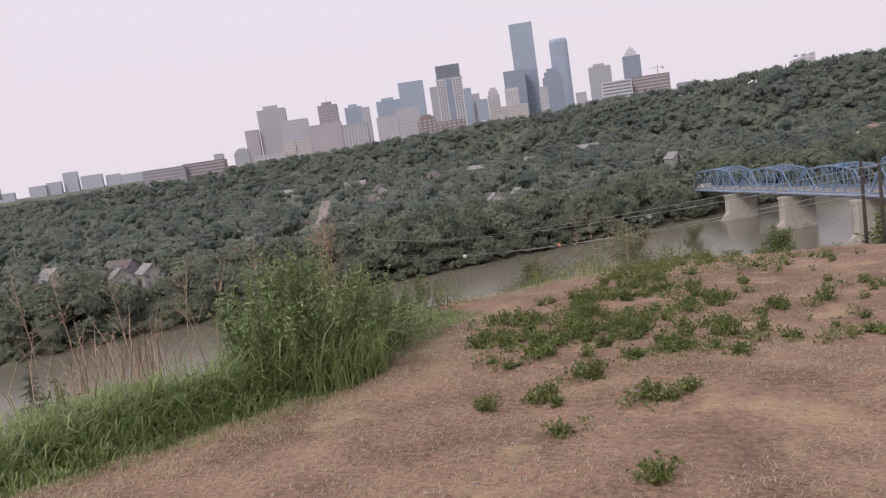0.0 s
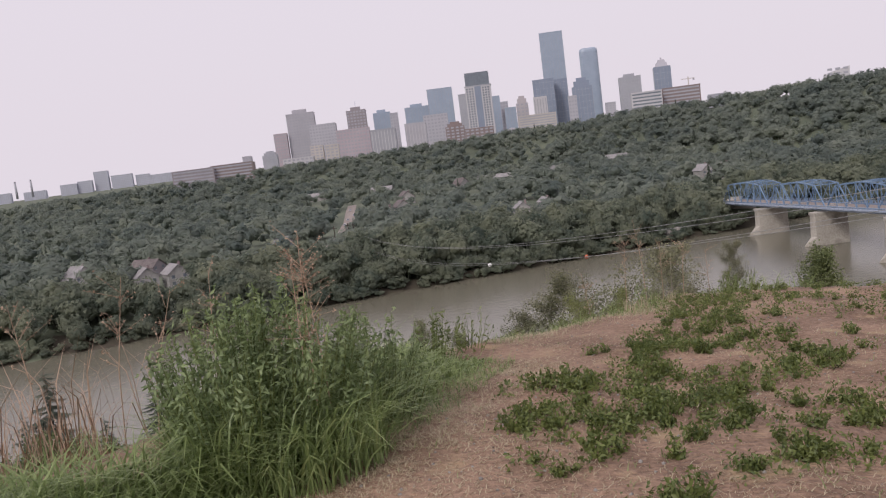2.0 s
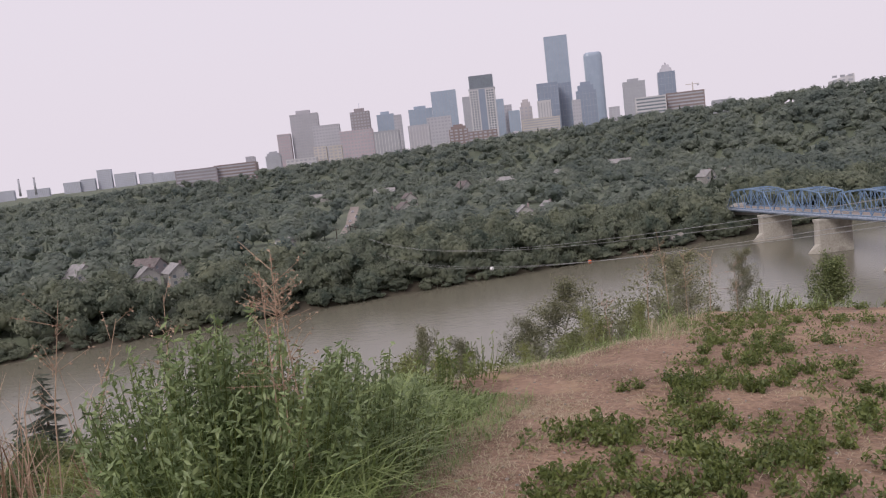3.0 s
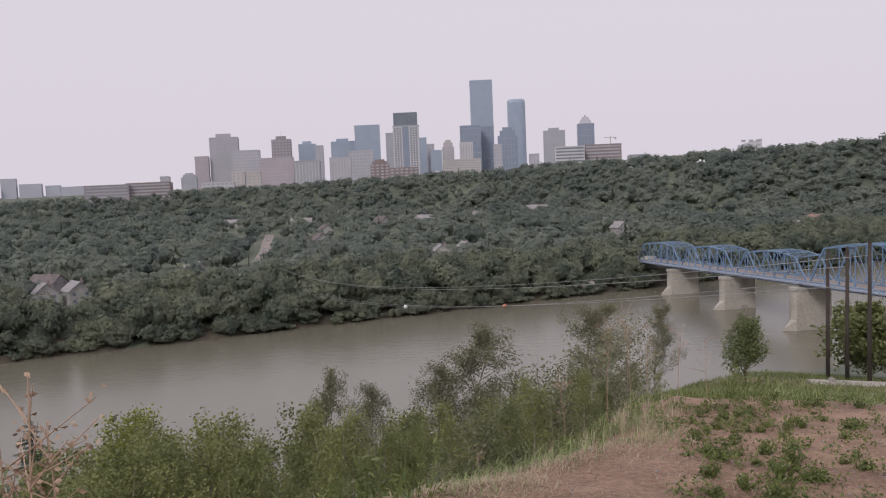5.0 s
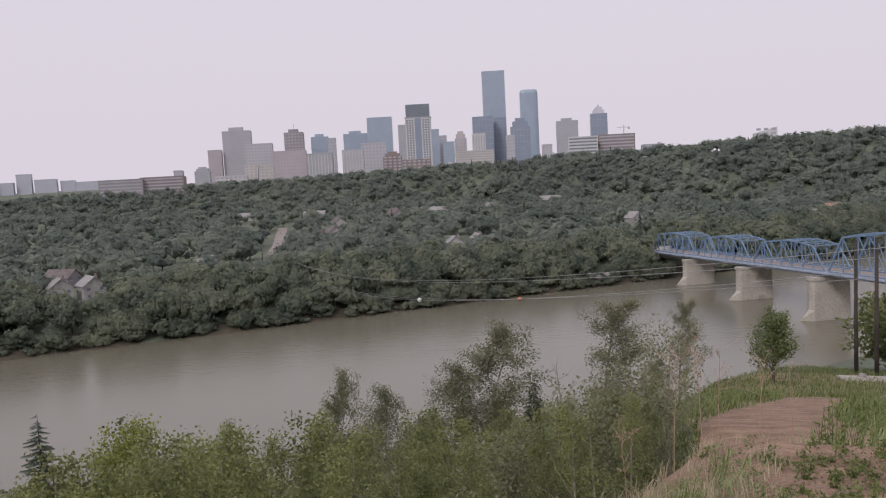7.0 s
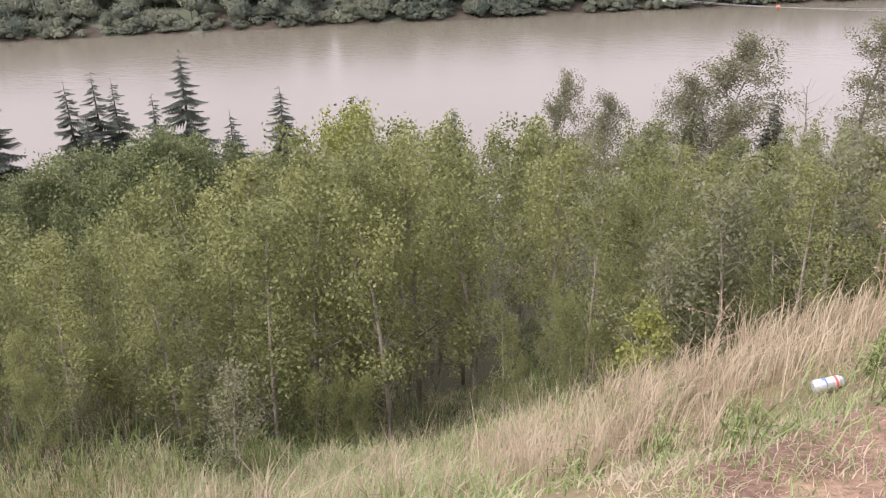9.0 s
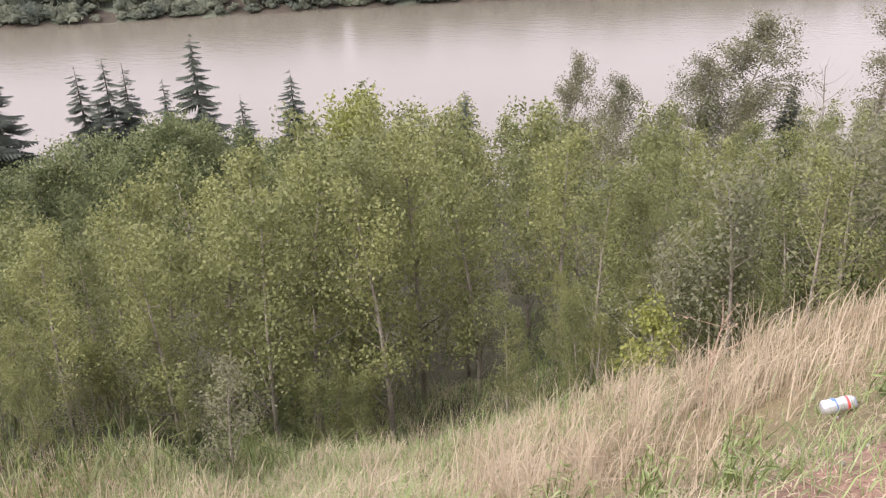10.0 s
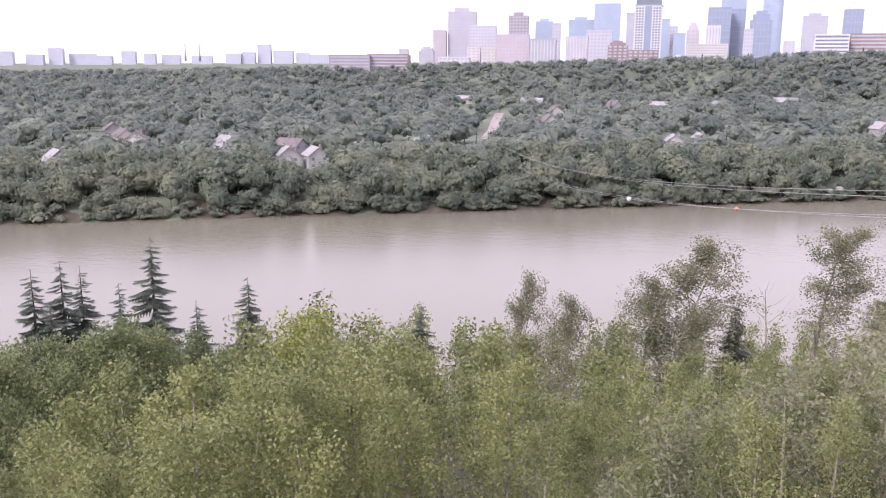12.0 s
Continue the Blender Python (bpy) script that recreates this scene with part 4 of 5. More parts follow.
def build_slope_trees():
    rng = np.random.default_rng(21)
    aspens = [broadleaf(rng, "aspen_tree", "young green aspen with a thin pale trunk in the thicket", "aspen", 5.0, 0.20, 0.16, 20, 9, 3100, 0.076, 0.060, "leaf", lean=0.05, trunk=0.055, fuzz=0.030, round_top=0.6, group="slope aspens") for _ in range(5)]
    fine = [broadleaf(rng, "aspen_tree", "young green aspen with a thin pale trunk at the thicket front", "aspen", 5.0, 0.20, 0.14, 24, 11, 4200, 0.064, 0.051, "leaf", lean=0.05, trunk=0.055, fuzz=0.028, round_top=0.6, group="slope aspens") for _ in range(4)]
    coarse = [broadleaf(rng, "aspen_tree", "green aspen standing lower on the river slope", "aspen", 6.0, 0.22, 0.15, 18, 10, 1700, 0.14, 0.10, "leaf", lean=0.05, trunk=0.07, fuzz=0.04, round_top=0.6, group="slope aspens") for _ in range(4)]
    grove = [broadleaf(rng, "aspen_tree", "tall green aspen far down the river slope, toned darker for shade", "aspen", 12.0, 0.22, 0.15, 30, 12, 4600, 0.20, 0.15, "leafdeep", lean=0.04, trunk=0.12, fuzz=0.034, round_top=0.7, group="slope aspens") for _ in range(3)]
    grey = [broadleaf(rng, "silver_shrub", "grey-green leafy shrub at the thicket edge", "shrub", 2.2, 0.42, 0.08, 18, 8, 1900, 0.06, 0.035, "leafdry", lean=0.03, trunk=0.03, fuzz=0.055, round_top=0.8, group="edge shrubs") for _ in range(2)]
    taken = []
    n = 0
    for k in range(2600):
        az = rng.uniform(-60, 18)
        d = 9.6 + 52 * rng.uniform(0, 1) ** 1.35
        x, y = 0.3 + d * math.sin(radians(az)), 3.0 + d * math.cos(radians(az))
        front = np.interp(az, [-60, -40, -20, -5, 7, 20], [12.0, 12.0, 11.2, 10.6, 9.2, 11])
        z = ground_at(x, y)
        room = np.interp(d, [9, 14, 25, 55], [0.85, 1.2, 2.6, 4.4])
        if d < front or any((x - a) ** 2 + (y - b) ** 2 < room * room for a, b in taken):
            continue
        if az > 9 and y > 14 and x > np.interp(y, [14, 22, 40, 60], [3.0, 4.6, 9.8, 19]):
            continue
        back = math.hypot(x - 0.14, y + 0.28)
        top = 0.356 - skyline_drop(math.degrees(math.atan2(x - 0.14, y + 0.28))) * back
        top = min(top, 0.33 - near_drop(math.degrees(math.atan2(x - 0.16, y - 2.06))) * math.hypot(x - 0.16, y - 2.06))
        if az < -25 and d > 40:
            top = 0.5 - math.tan(radians(17.4 + np.interp(az, [-36, -30], [0, 1.3]))) * d
        tall = (top - z) * rng.uniform(0.74, 0.98)
        if d < 11.5:
            tall *= rng.uniform(0.55, 0.95)
        tall = min(tall, 9.5)
        if tall < 1.6:
            continue
        taken.append((x, y))
        if d < 22:
            t = fine[n % 4] if d < 16.5 else aspens[n % 5]
            place(t, x, y, tall / 5.0, rng=rng)
        elif d > 36 and az < -25:
            place(grove[n % 3], x, y, tall / 12.0, rng=rng)
        else:
            place(coarse[n % 4], x, y, tall / 6.0, rng=rng)
        n += 1
    # low growth along the thicket's foot
    for k in range(84):
        az = rng.uniform(-58, 9)
        d = np.interp(az, [-60, -40, -20, -5, 7, 20], [11.2, 11.2, 10.3, 9.7, 8.4, 10]) + rng.uniform(0, 3.2)
        x, y = 0.3 + d * math.sin(radians(az)), 3.0 + d * math.cos(radians(az))
        if -24 < az < -13:
            continue
        if k % 10 == 0:
            place(grey[k % 2], x, y, rng.uniform(0.4, 0.75), rng=rng)
        else:
            place(fine[k % 4], x, y, rng.uniform(0.22, 0.42), rng=rng, label="low green aspen sapling at the thicket foot")
    # broadleaf trees round the spruces, and bushes along the shoulder's edge
    for k in range(60):
        x, y = rng.uniform(-58, -16), rng.uniform(36, 60)
        d = math.hypot(x - 0.4, y - 3)
        tall = 0.5 - math.tan(radians(rng.uniform(16.6, 18.6) + np.interp(math.degrees(math.atan2(x, y - 3)), [-36, -30], [0, 1.5]))) * d - ground_at(x, y)
        if tall > 2.5:
            place(grove[k % 3], x, y, min(tall, 14) / 12.0, rng=rng, label="green broadleaf tree among the slope spruces")
    for k in range(22):
        y = rng.uniform(16, 46)
        x = np.interp(y, [16, 22, 40, 56], [4.2, 5.2, 10.4, 17]) - rng.uniform(0.6, 4.0)
        place(coarse[k % 4], x, y, rng.uniform(0.16, 0.3) * np.interp(y, [16, 58], [0.8, 1.3]), rng=rng, label="low green bush along the shoulder edge")
    # single trees that stand above the thicket
    tallpop = [broadleaf(rng, "poplar_tree", "wind-bent grey-green poplar rising above the slope", "poplar", 10.0, 0.27, 0.25, 34, 13, 11000, 0.105, 0.072, "popleaf", lean=0.12, trunk=0.10, fuzz=0.019, round_top=0.85, group="tall poplars") for _ in range(3)]
    for i, (x, y, top, wide) in enumerate(((7.7, 45.1, -7.0, 1.2), (1.7, 43.7, -7.7, 1.15), (-0.6, 43.9, -9.6, 1.0), (11.0, 44.4, -7.0, 0.8), (-5.3, 37.3, -8.2, 0.6), (-3.4, 35.5, -8.5, 0.75), (9.3, 44.0, -9.8, 1.0))):
        z = ground_at(x, y)
        h = top - z
        tv = np.array([v.co[:] for v in tallpop[i % 3].children[-1].data.vertices])
        peak = np.percentile(tv[:, 2], 99.6)
        tip = tv[tv[:, 2] > 0.8 * peak].mean(0)
        w = h / peak * wide * 1.2
        copy_thing(tallpop[i % 3], pose(x - tip[0] * w, y - tip[1] * w, z - 0.05) @ Matrix.Diagonal((w, w, h / peak, 1)))
    elm = broadleaf(rng, "round_tree", "small dense green tree with a short trunk", "tree", 4.5, 0.50, 0.12, 30, 14, 5600, 0.16, 0.125, "leafdeep", bark="barkdark", lean=-0.03, trunk=0.12, fuzz=0.045, round_top=1.2)
    x, y = 16.9, 49.0
    elm.matrix_world = pose(x, y, ground_at(x, y) - 0.1) @ Matrix.Scale((-8.8 - ground_at(x, y)) / 4.6, 4)
    willow = broadleaf(rng, "willow_bush", "broad yellow-green willow bush beside the dark poles", "bush", 2.2, 0.55, 0.06, 24, 11, 3600, 0.13, 0.10, "leaf", trunk=0.05, fuzz=0.06, round_top=1.0, group="pole willows")
    for x, y, s in ((34.5, 71, -13.2), (37, 76, -13.0), (40, 70, -12.8)):
        z = ground_at(x, y)
        h = max(2.5, s - z) / 2.3
        copy_thing(willow, pose(x, y, z - 0.1, 0, 0, rng.uniform(0, 360)) @ Matrix.Diagonal((h * 1.25, h * 1.25, h, 1)))
    bare = branchy(rng, 6.0, 0.3, 0.25, 26, 0, 0.02, 0.06, 0.9)[0]
    snag = thing("bare_tree", "leafless grey twiggy tree above the thicket", "dead tree", pose(4.6, 42.5, ground_at(4.6, 42.5)) @ Matrix.Scale((-9.2 - ground_at(4.6, 42.5)) / 6, 4))
    part("trunk", bare, "bark", snag)
    # shrubs at the thicket's edge
    for x, y, s in ((0.6, 12.3, 1.0), (1.6, 11.8, 0.9), (1.1, 12.9, 1.05), (2.2, 13.0, 0.95), (2.6, 12.0, 0.6), (-0.2, 12.6, 0.8), (-5.7, 11.2, 0.75), (3.4, 15.5, 0.9)):
        place(grey[int(x * 10) % 2], x, y, s, rng=rng)
    for k, (x, y) in enumerate(((1.9, 11.0), (2.3, 12.2), (2.7, 13.6), (2.0, 13.0), (3.1, 15.6), (2.4, 15.0), (3.5, 18.0), (2.8, 17.5), (4.3, 22.0), (3.4, 21.5), (1.2, 10.6), (5.2, 26.0), (6.4, 31.0))):
        tall = 0.3 - math.tan(radians(rng.uniform(13.6, 15.6))) * math.hypot(x, y) - ground_at(x, y)
        if tall > 0.8:
            place(fine[k % 4], x, y, tall / 5.0, rng=rng, label="leafy green aspen sapling below the bare mound")
    yel = broadleaf(rng, "yellow_bush", "bright yellow-green leafy bush at the thicket edge", "shrub", 1.25, 0.32, 0.06, 16, 9, 1500, 0.05, 0.036, "leafyel", trunk=0.02, fuzz=0.05, round_top=0.8)
    yel.matrix_world = pose(-0.2, 11.4, ground_at(-0.2, 11.4))
    bright = broadleaf(rng, "round_tree", "rounded bright yellow-green tree rising from the thicket", "tree", 8.0, 0.24, 0.2, 34, 14, 6500, 0.11, 0.085, "leafyel", trunk=0.10, fuzz=0.03, round_top=0.8)
    z = ground_at(-9.6, 24.0)
    bright.matrix_world = pose(-9.6, 24.0, z - 0.1) @ Matrix.Scale(max(4.0, -6.3 - z) / 8.3, 4)
    # spruces
    forms = [spruce(rng, 10.0) for _ in range(3)]
    for i, (x, y, top) in enumerate(((-41.6, 65.1, -13.8), (-45.3, 58.6, -14.5), (-45.5, 61.1, -15.5), (-45.6, 55.8, -14.5), (-38.5, 56.3, -15.3), (-32.0, 55.9, -16.0), (-27.9, 55.9, -14.0),
                                     (-15.4, 55.7, -14.8), (3.3, 44.9, -10.5), (-37.8, 46.6, -16.4), (-47.5, 48.4, -12.1), (-49.0, 51.0, -12.6), (-46.6, 47.0, -13.4), (-43.5, 55.0, -16.8), (-36.5, 58.0, -17.2), (-52, 47, -12.4), (-50.0, 44.0, -13.5))):
        z = ground_at(x, y)
        h = max(5.0, top - z) * 1.0
        copy_thing(forms[i % 3], pose(x, y, z - 0.1 if top - z >= 5 else top - 5.0, 0, 0, rng.uniform(0, 360)) @ Matrix.Scale(h / 10, 4))
    for t in (*aspens, *fine, *coarse, *grove, *grey, *tallpop, *forms, willow):
        discard(t)


build_slope_trees()
# ---- grasses, weeds and litter by the path ----
def blades(rng, x, y, tall, wide, lean, name, mat, label, category, wind=(0.12, -0.05), sink=0.02, cuts=1, droop=0.25):
    """Grass: each blade a bent, nodding strip that narrows to its tip."""
    n = len(x)
    z = land(x, y) + np.where((np.abs(x) < 14) & (y > -12) & (y < 16), rough(x, y), 0) - sink
    p = np.stack([x, y, z], 1)
    a = rng.uniform(0, 6.28, n)
    d = np.stack([np.cos(a), np.sin(a), np.zeros(n)], 1)
    s = np.stack([-np.sin(a), np.cos(a), np.zeros(n)], 1)
    w = (wide * rng.uniform(0.6, 1.3, n))[:, None]
    bend = d * (lean * tall * rng.uniform(0.2, 1.4, n))[:, None] + np.array([wind[0], wind[1], 0]) * (tall * rng.uniform(-0.4, 2.2, n))[:, None]
    nod = droop * rng.uniform(0, 1, n) ** 1.5
    rows, up = [], np.array([0, 0, 1.0])
    for k in range(cuts + 1):
        t = k / (cuts + 1) * (0.94 if cuts > 1 else 1.2)
        c = p + bend * t ** 1.9 + up * (tall * (t - nod * t ** 3))[:, None]
        half = s * w * (0.5 - 0.18 * t)
        rows += [c - half, c + half]
    rows.append(p + bend * 1.25 + up * (tall * (0.98 - nod) * rng.uniform(0.85, 1.04, n))[:, None])
    v = np.stack(rows, 1).reshape(-1, 3)
    m = 2 * cuts + 3
    i = np.arange(n)[:, None] * m
    f = [i + np.array(q) for k in range(cuts) for q in ((2 * k, 2 * k + 1, 2 * k + 3), (2 * k, 2 * k + 3, 2 * k + 2))]
    f = np.concatenate(f + [i + np.array([2 * cuts, 2 * cuts + 1, 2 * cuts + 2])])
    return tagged(new(name, array_mesh(name, v, f, mat)), label, category, kind="stuff")


# margin between bare path and green grass
MARGIN = np.array([(-6, -3.6), (-2.1, -0.75), (-1.05, 0.05), (-0.5, 0.95), (-0.1, 2.1), (0.05, 2.9), (0.12, 3.4)], float)


def beside(rng, n, lo, hi, line, power=1.0):
    """Points scattered between lo and hi metres to the left of a line."""
    seg = np.linalg.norm(np.diff(line, axis=0), axis=1)
    pick = rng.choice(len(seg), n, p=seg / seg.sum())
    t = rng.uniform(0, 1, (n, 1))
    a, b = line[pick], line[pick + 1]
    d = (b - a) / np.linalg.norm(b - a, axis=1, keepdims=True)
    off = (lo + (hi - lo) * rng.uniform(0, 1, (n, 1)) ** power)
    p = a + (b - a) * t + np.stack([-d[:, 1], d[:, 0]], 1) * off
    return p[:, 0], p[:, 1], off[:, 0]


def clumpy(rng, x, y, scale, cut):
    """Keeps points inside uneven patches."""
    k = np.sin(x * scale + 1.7 * np.sin(y * scale * 0.7)) * np.sin(y * scale * 1.1 + 1.3 * np.sin(x * scale * 0.8)) + rng.normal(size=len(x)) * 0.25
    return k > cut


def build_grass():
    rng = np.random.default_rng(31)
    x, y, off = beside(rng, 36000, -0.05, 1.6, MARGIN)
    keep = (off < 1.0 + 0.5 * np.sin(2.3 * x + 3.1 * y) + rng.normal(size=len(x)) * 0.15) & (off > 0.07 * np.sin(5.1 * x - 4.3 * y) + rng.normal(size=len(x)) * 0.05)
    x, y, off = x[keep], y[keep], np.maximum(off[keep], 0)
    tall = (0.10 + 0.34 * np.clip(off / 0.5, 0, 1)) * rng.uniform(0.6, 1.25, len(x)) * np.interp(y, [-4, 0, 1.6, 2.2, 3.4], [0.85, 1.0, 0.85, 0.65, 0.5]) * np.interp(off, [0.5, 1.35], [1.0, 0.55])
    blades(rng, x, y, tall * 0.98, 0.0125, 0.72, "green_grass", "grass", "tall lush green grass along the bank edge", "grass", cuts=3, droop=0.6)
    x, y, off = beside(rng, 7000, -0.22, 0.15, MARGIN)
    blades(rng, x, y, rng.uniform(0.03, 0.11, len(x)), 0.005, 0.9, "short_grass", "grass", "short green grass fringing the bare path", "grass")
    # dead thatch on the bare ground
    n = 150000
    x, y = rng.uniform(-2.4, 4.6, n), rng.uniform(-3.4, 5.6, n)
    ok = clumpy(rng, x, y, 1.9, -0.45) & (x > np.interp(y, MARGIN[:, 1], MARGIN[:, 0]) - 0.1)
    ok &= rng.uniform(0, 1, n) < np.where(y < 0.3, 0.85, np.where(x < 0.75, 1.0, 0.3)) * np.interp(x, [2.2, 4.0], [1.0, 0.5])
    x, y = x[ok], y[ok]
    blades(rng, x, y, rng.uniform(0.006, 0.022, len(x)), 0.005, 2.0, "dead_thatch", "straw", "flattened dry straw over bare soil", "dry grass", sink=0.004)
    x, y, off = beside(rng, 17000, -0.62, -0.02, MARGIN, 0.8)
    keep = clumpy(rng, x, y, 2.7, -0.7)
    blades(rng, x[keep], y[keep], rng.uniform(0.008, 0.03, keep.sum()), 0.005, 2.0, "fringe_thatch", "straw", "yellowed trampled straw fringing the green grass", "dry grass", sink=0.004)
    n = 5200
    x, y = rng.uniform(-2.4, 5.0, n), rng.uniform(-3.6, 4.5, n)
    ok = clumpy(rng, x, y, 1.3, 0.35) & (x > np.interp(y, MARGIN[:, 1], MARGIN[:, 0]))
    blades(rng, x[ok], y[ok], rng.uniform(0.015, 0.05, ok.sum()), 0.004, 1.5, "sparse_grass", "grass", "sparse short green shoots in the dry turf", "grass", sink=0.004)
    # dry grass down the slope
    front = np.array([(-5.6, 0.9), (-4.2, 1.7), (-2.6, 3.1), (-1.2, 4.0), (0.0, 4.6), (0.7, 5.2), (1.4, 6.0), (2.1, 7.4), (2.6, 8.8), (4.0, 15)], float)
    x, y, off = beside(rng, 62000, -0.35, 9.5, front, 1.0)
    keep = clumpy(rng, x, y, 1.4, -0.75)
    x, y, off = x[keep], y[keep], off[keep]
    sparse = (x > -0.2) & (off < 2.2) & (rng.uniform(0, 1, len(x)) < 0.72)
    x, y, off = x[~sparse], y[~sparse], off[~sparse]
    tall = rng.uniform(0.08, 0.27, len(x)) * np.interp(off, [-0.4, 0.5, 1.6, 6], [0.25, 0.45, 0.95, 0.8]) * np.interp(x, [-0.3, 1.0], [1.0, 0.5])
    tuft = np.sin(3.7 * x + 1.9 * np.sin(2.1 * y)) * np.sin(3.1 * y + 1.4 * np.sin(1.7 * x)) > 0.62
    tall *= np.where(tuft & (off > 1.0), 2.1, 1.0)
    blades(rng, x, y, tall, 0.007, 0.6, "slope_grass", "straw", "pale dry grass covering the steep slope", "dry grass")
    x, y, off = beside(rng, 36000, -0.4, 9.5, front, 1.0)
    keep = (clumpy(rng, x, y, 1.1, -0.4) | ((x < -1.5) & (rng.uniform(0, 1, len(x)) < 0.6))) & ((x < 0.2) | (rng.uniform(0, 1, len(x)) < 0.3))
    blades(rng, x[keep], y[keep], rng.uniform(0.12, 0.36, keep.sum()) * np.interp(off[keep], [-0.4, 0.5, 1.6], [0.2, 0.4, 1.0]), 0.008, 0.6, "slope_green", "grass", "green grass mixed into the dry slope", "grass")
    x, y = rng.uniform(-10, -3.5, 11000), rng.uniform(3.5, 11, 11000)
    mix = rng.uniform(0, 1, 11000) < 0.5
    blades(rng, x[mix], y[mix], rng.uniform(0.15, 0.45, mix.sum()), 0.009, 0.5, "lower_straw", "straw", "pale dry grass on the lower slope", "dry grass")
    blades(rng, x[~mix], y[~mix], rng.uniform(0.12, 0.4, (~mix).sum()), 0.009, 0.5, "lower_green", "grass", "green grass on the lower slope", "grass")
    a, q = rng.uniform(0, 6.28, 1300), 0.45 * rng.uniform(0, 1, 1300) ** 0.5
    blades(rng, -0.88 + q * np.cos(a) * 1.3, 0.82 + q * np.sin(a), rng.uniform(0.25, 0.66, 1300), 0.011, 0.8, "tall_grass", "grass", "tall lush grass round the weed bush", "grass", cuts=3, droop=0.55)
    # tall straw on the brow by the can
    x, y, off = beside(rng, 2300, 0.0, 1.5, np.array([(-1.2, 6.4), (-0.2, 6.5), (0.5, 6.7), (1.2, 7.1), (1.8, 7.8), (2.2, 8.6)], float))
    keep = clumpy(rng, x, y, 2.3, 0.05)
    x, y = x[keep], y[keep]
    blades(rng, x, y, rng.uniform(0.15, 0.58, len(x)) * np.interp(x, [0.6, 1.8], [1.0, 0.45]), 0.007, 0.45, "tall_straw", "straw", "tall bleached dry grass on the brow of the bank", "dry grass", wind=(0.12, -0.03))
    # tussocks that fan out from one foot
    def tussocks(fx, fy, each, low, high, name, label):
        many = rng.integers(each // 2, each, len(fx))
        x, y, h = np.repeat(fx, many), np.repeat(fy, many), np.repeat(rng.uniform(low, high, len(fx)), many)
        x, y = x + rng.normal(size=len(x)) * 0.035, y + rng.normal(size=len(y)) * 0.035
        blades(rng, x, y, h * rng.uniform(0.5, 1.1, len(x)), 0.006, 0.42, name, "straw", label, "dry grass", wind=(0.07, -0.02), cuts=2, droop=0.12)
    fx, fy = rng.uniform(-2.6, 2.5, 300), rng.uniform(5.6, 11.0, 300)
    d = brink(fx, fy)[0]
    ok = (d > 0.35) & (d < 4.2) & (rng.uniform(0, 1, 300) < np.interp(fx, [-2.6, -0.5, 1], [0.25, 0.6, 1]))
    ok &= (np.abs(fx - 0.8) > 0.42) | (fy > 7.15)
    tussocks(fx[ok], fy[ok], 30, 0.3 * np.interp(d[ok], [0.35, 1.2, 2.2], [0.25, 0.6, 1]), 0.7 * np.interp(d[ok], [0.35, 1.2, 2.2], [0.25, 0.55, 1]), "straw_tussocks", "pale fanned tussocks of tall dead grass below the brow")
    fx, fy = rng.uniform(-10, -2.4, 46), rng.uniform(7.5, 12.5, 46)
    tussocks(fx, fy, 18, 0.35, 0.8, "slope_tussocks", "scattered pale tussocks of dead grass down the slope")
    fx, fy = rng.uniform(1.2, 3.2, 60), rng.uniform(5.2, 9.4, 60)
    d = brink(fx, fy)[0]
    ok = np.abs(d - 0.15) < 0.3
    tussocks(fx[ok], fy[ok], 24, 0.1, 0.3, "brink_tussocks", "short bleached dead grass along the mound's brink")
    # green and straw mixed over the brow before the mound
    x, y = rng.uniform(-0.2, 2.4, 3400), rng.uniform(3.7, 7.6, 3400)
    keep = clumpy(rng, x, y, 1.5, -0.1) & (x > np.interp(y, [3.7, 7.6], [-0.2, 0.9])) & (x < np.interp(y, [3.7, 5.2, 7.6], [0.75, 1.2, 2.4]))
    blades(rng, x[keep], y[keep], rng.uniform(0.05, 0.26, keep.sum()) * np.interp(y[keep], [3.9, 5.2], [0.3, 1]), 0.005, 0.8, "brow_grass", "grass", "green grass over the brow beside the mound", "grass")
    x, y = rng.uniform(-0.1, 2.0, 9000), rng.uniform(4.1, 7.4, 9000)
    keep = clumpy(rng, x, y, 2.6, -0.5) & (np.abs(brink(x, y)[0] - 0.35) < 0.75)
    blades(rng, x[keep], y[keep], rng.uniform(0.015, 0.055, keep.sum()), 0.005, 1.4, "brow_straw", "straw", "matted short straw over the brow of the bank", "dry grass", sink=0.004)
    x, y = rng.uniform(0.1, 1.9, 2600), rng.uniform(4.1, 6.8, 2600)
    keep = clumpy(rng, x, y, 3.1, -0.2) & (np.abs(brink(x, y)[0] - 0.45) < 0.7)
    blades(rng, x[keep], y[keep], rng.uniform(0.03, 0.12, keep.sum()), 0.005, 0.9, "brow_shoots", "grass", "short green shoots in the matted straw", "grass", sink=0.004)
    # straw and green at the far end of the mound
    x, y = rng.uniform(3.2, 6.8, 3600), rng.uniform(8.3, 10.5, 3600)
    keep = clumpy(rng, x, y, 1.7, -0.3)
    blades(rng, x[keep], y[keep], rng.uniform(0.15, 0.55, keep.sum()), 0.007, 0.4, "mound_straw", "straw", "dry grass behind the bare mound", "dry grass")
    x, y = rng.uniform(3.0, 9.0, 5200), rng.uniform(7.9, 11.5, 5200)
    keep = clumpy(rng, x, y, 1.2, -0.1)
    blades(rng, x[keep], y[keep], rng.uniform(0.15, 0.5, keep.sum()), 0.009, 0.5, "mound_grass", "grass", "green grass behind the bare mound", "grass")
    y = 11 + 62 * rng.uniform(0, 1, 30000) ** 1.6
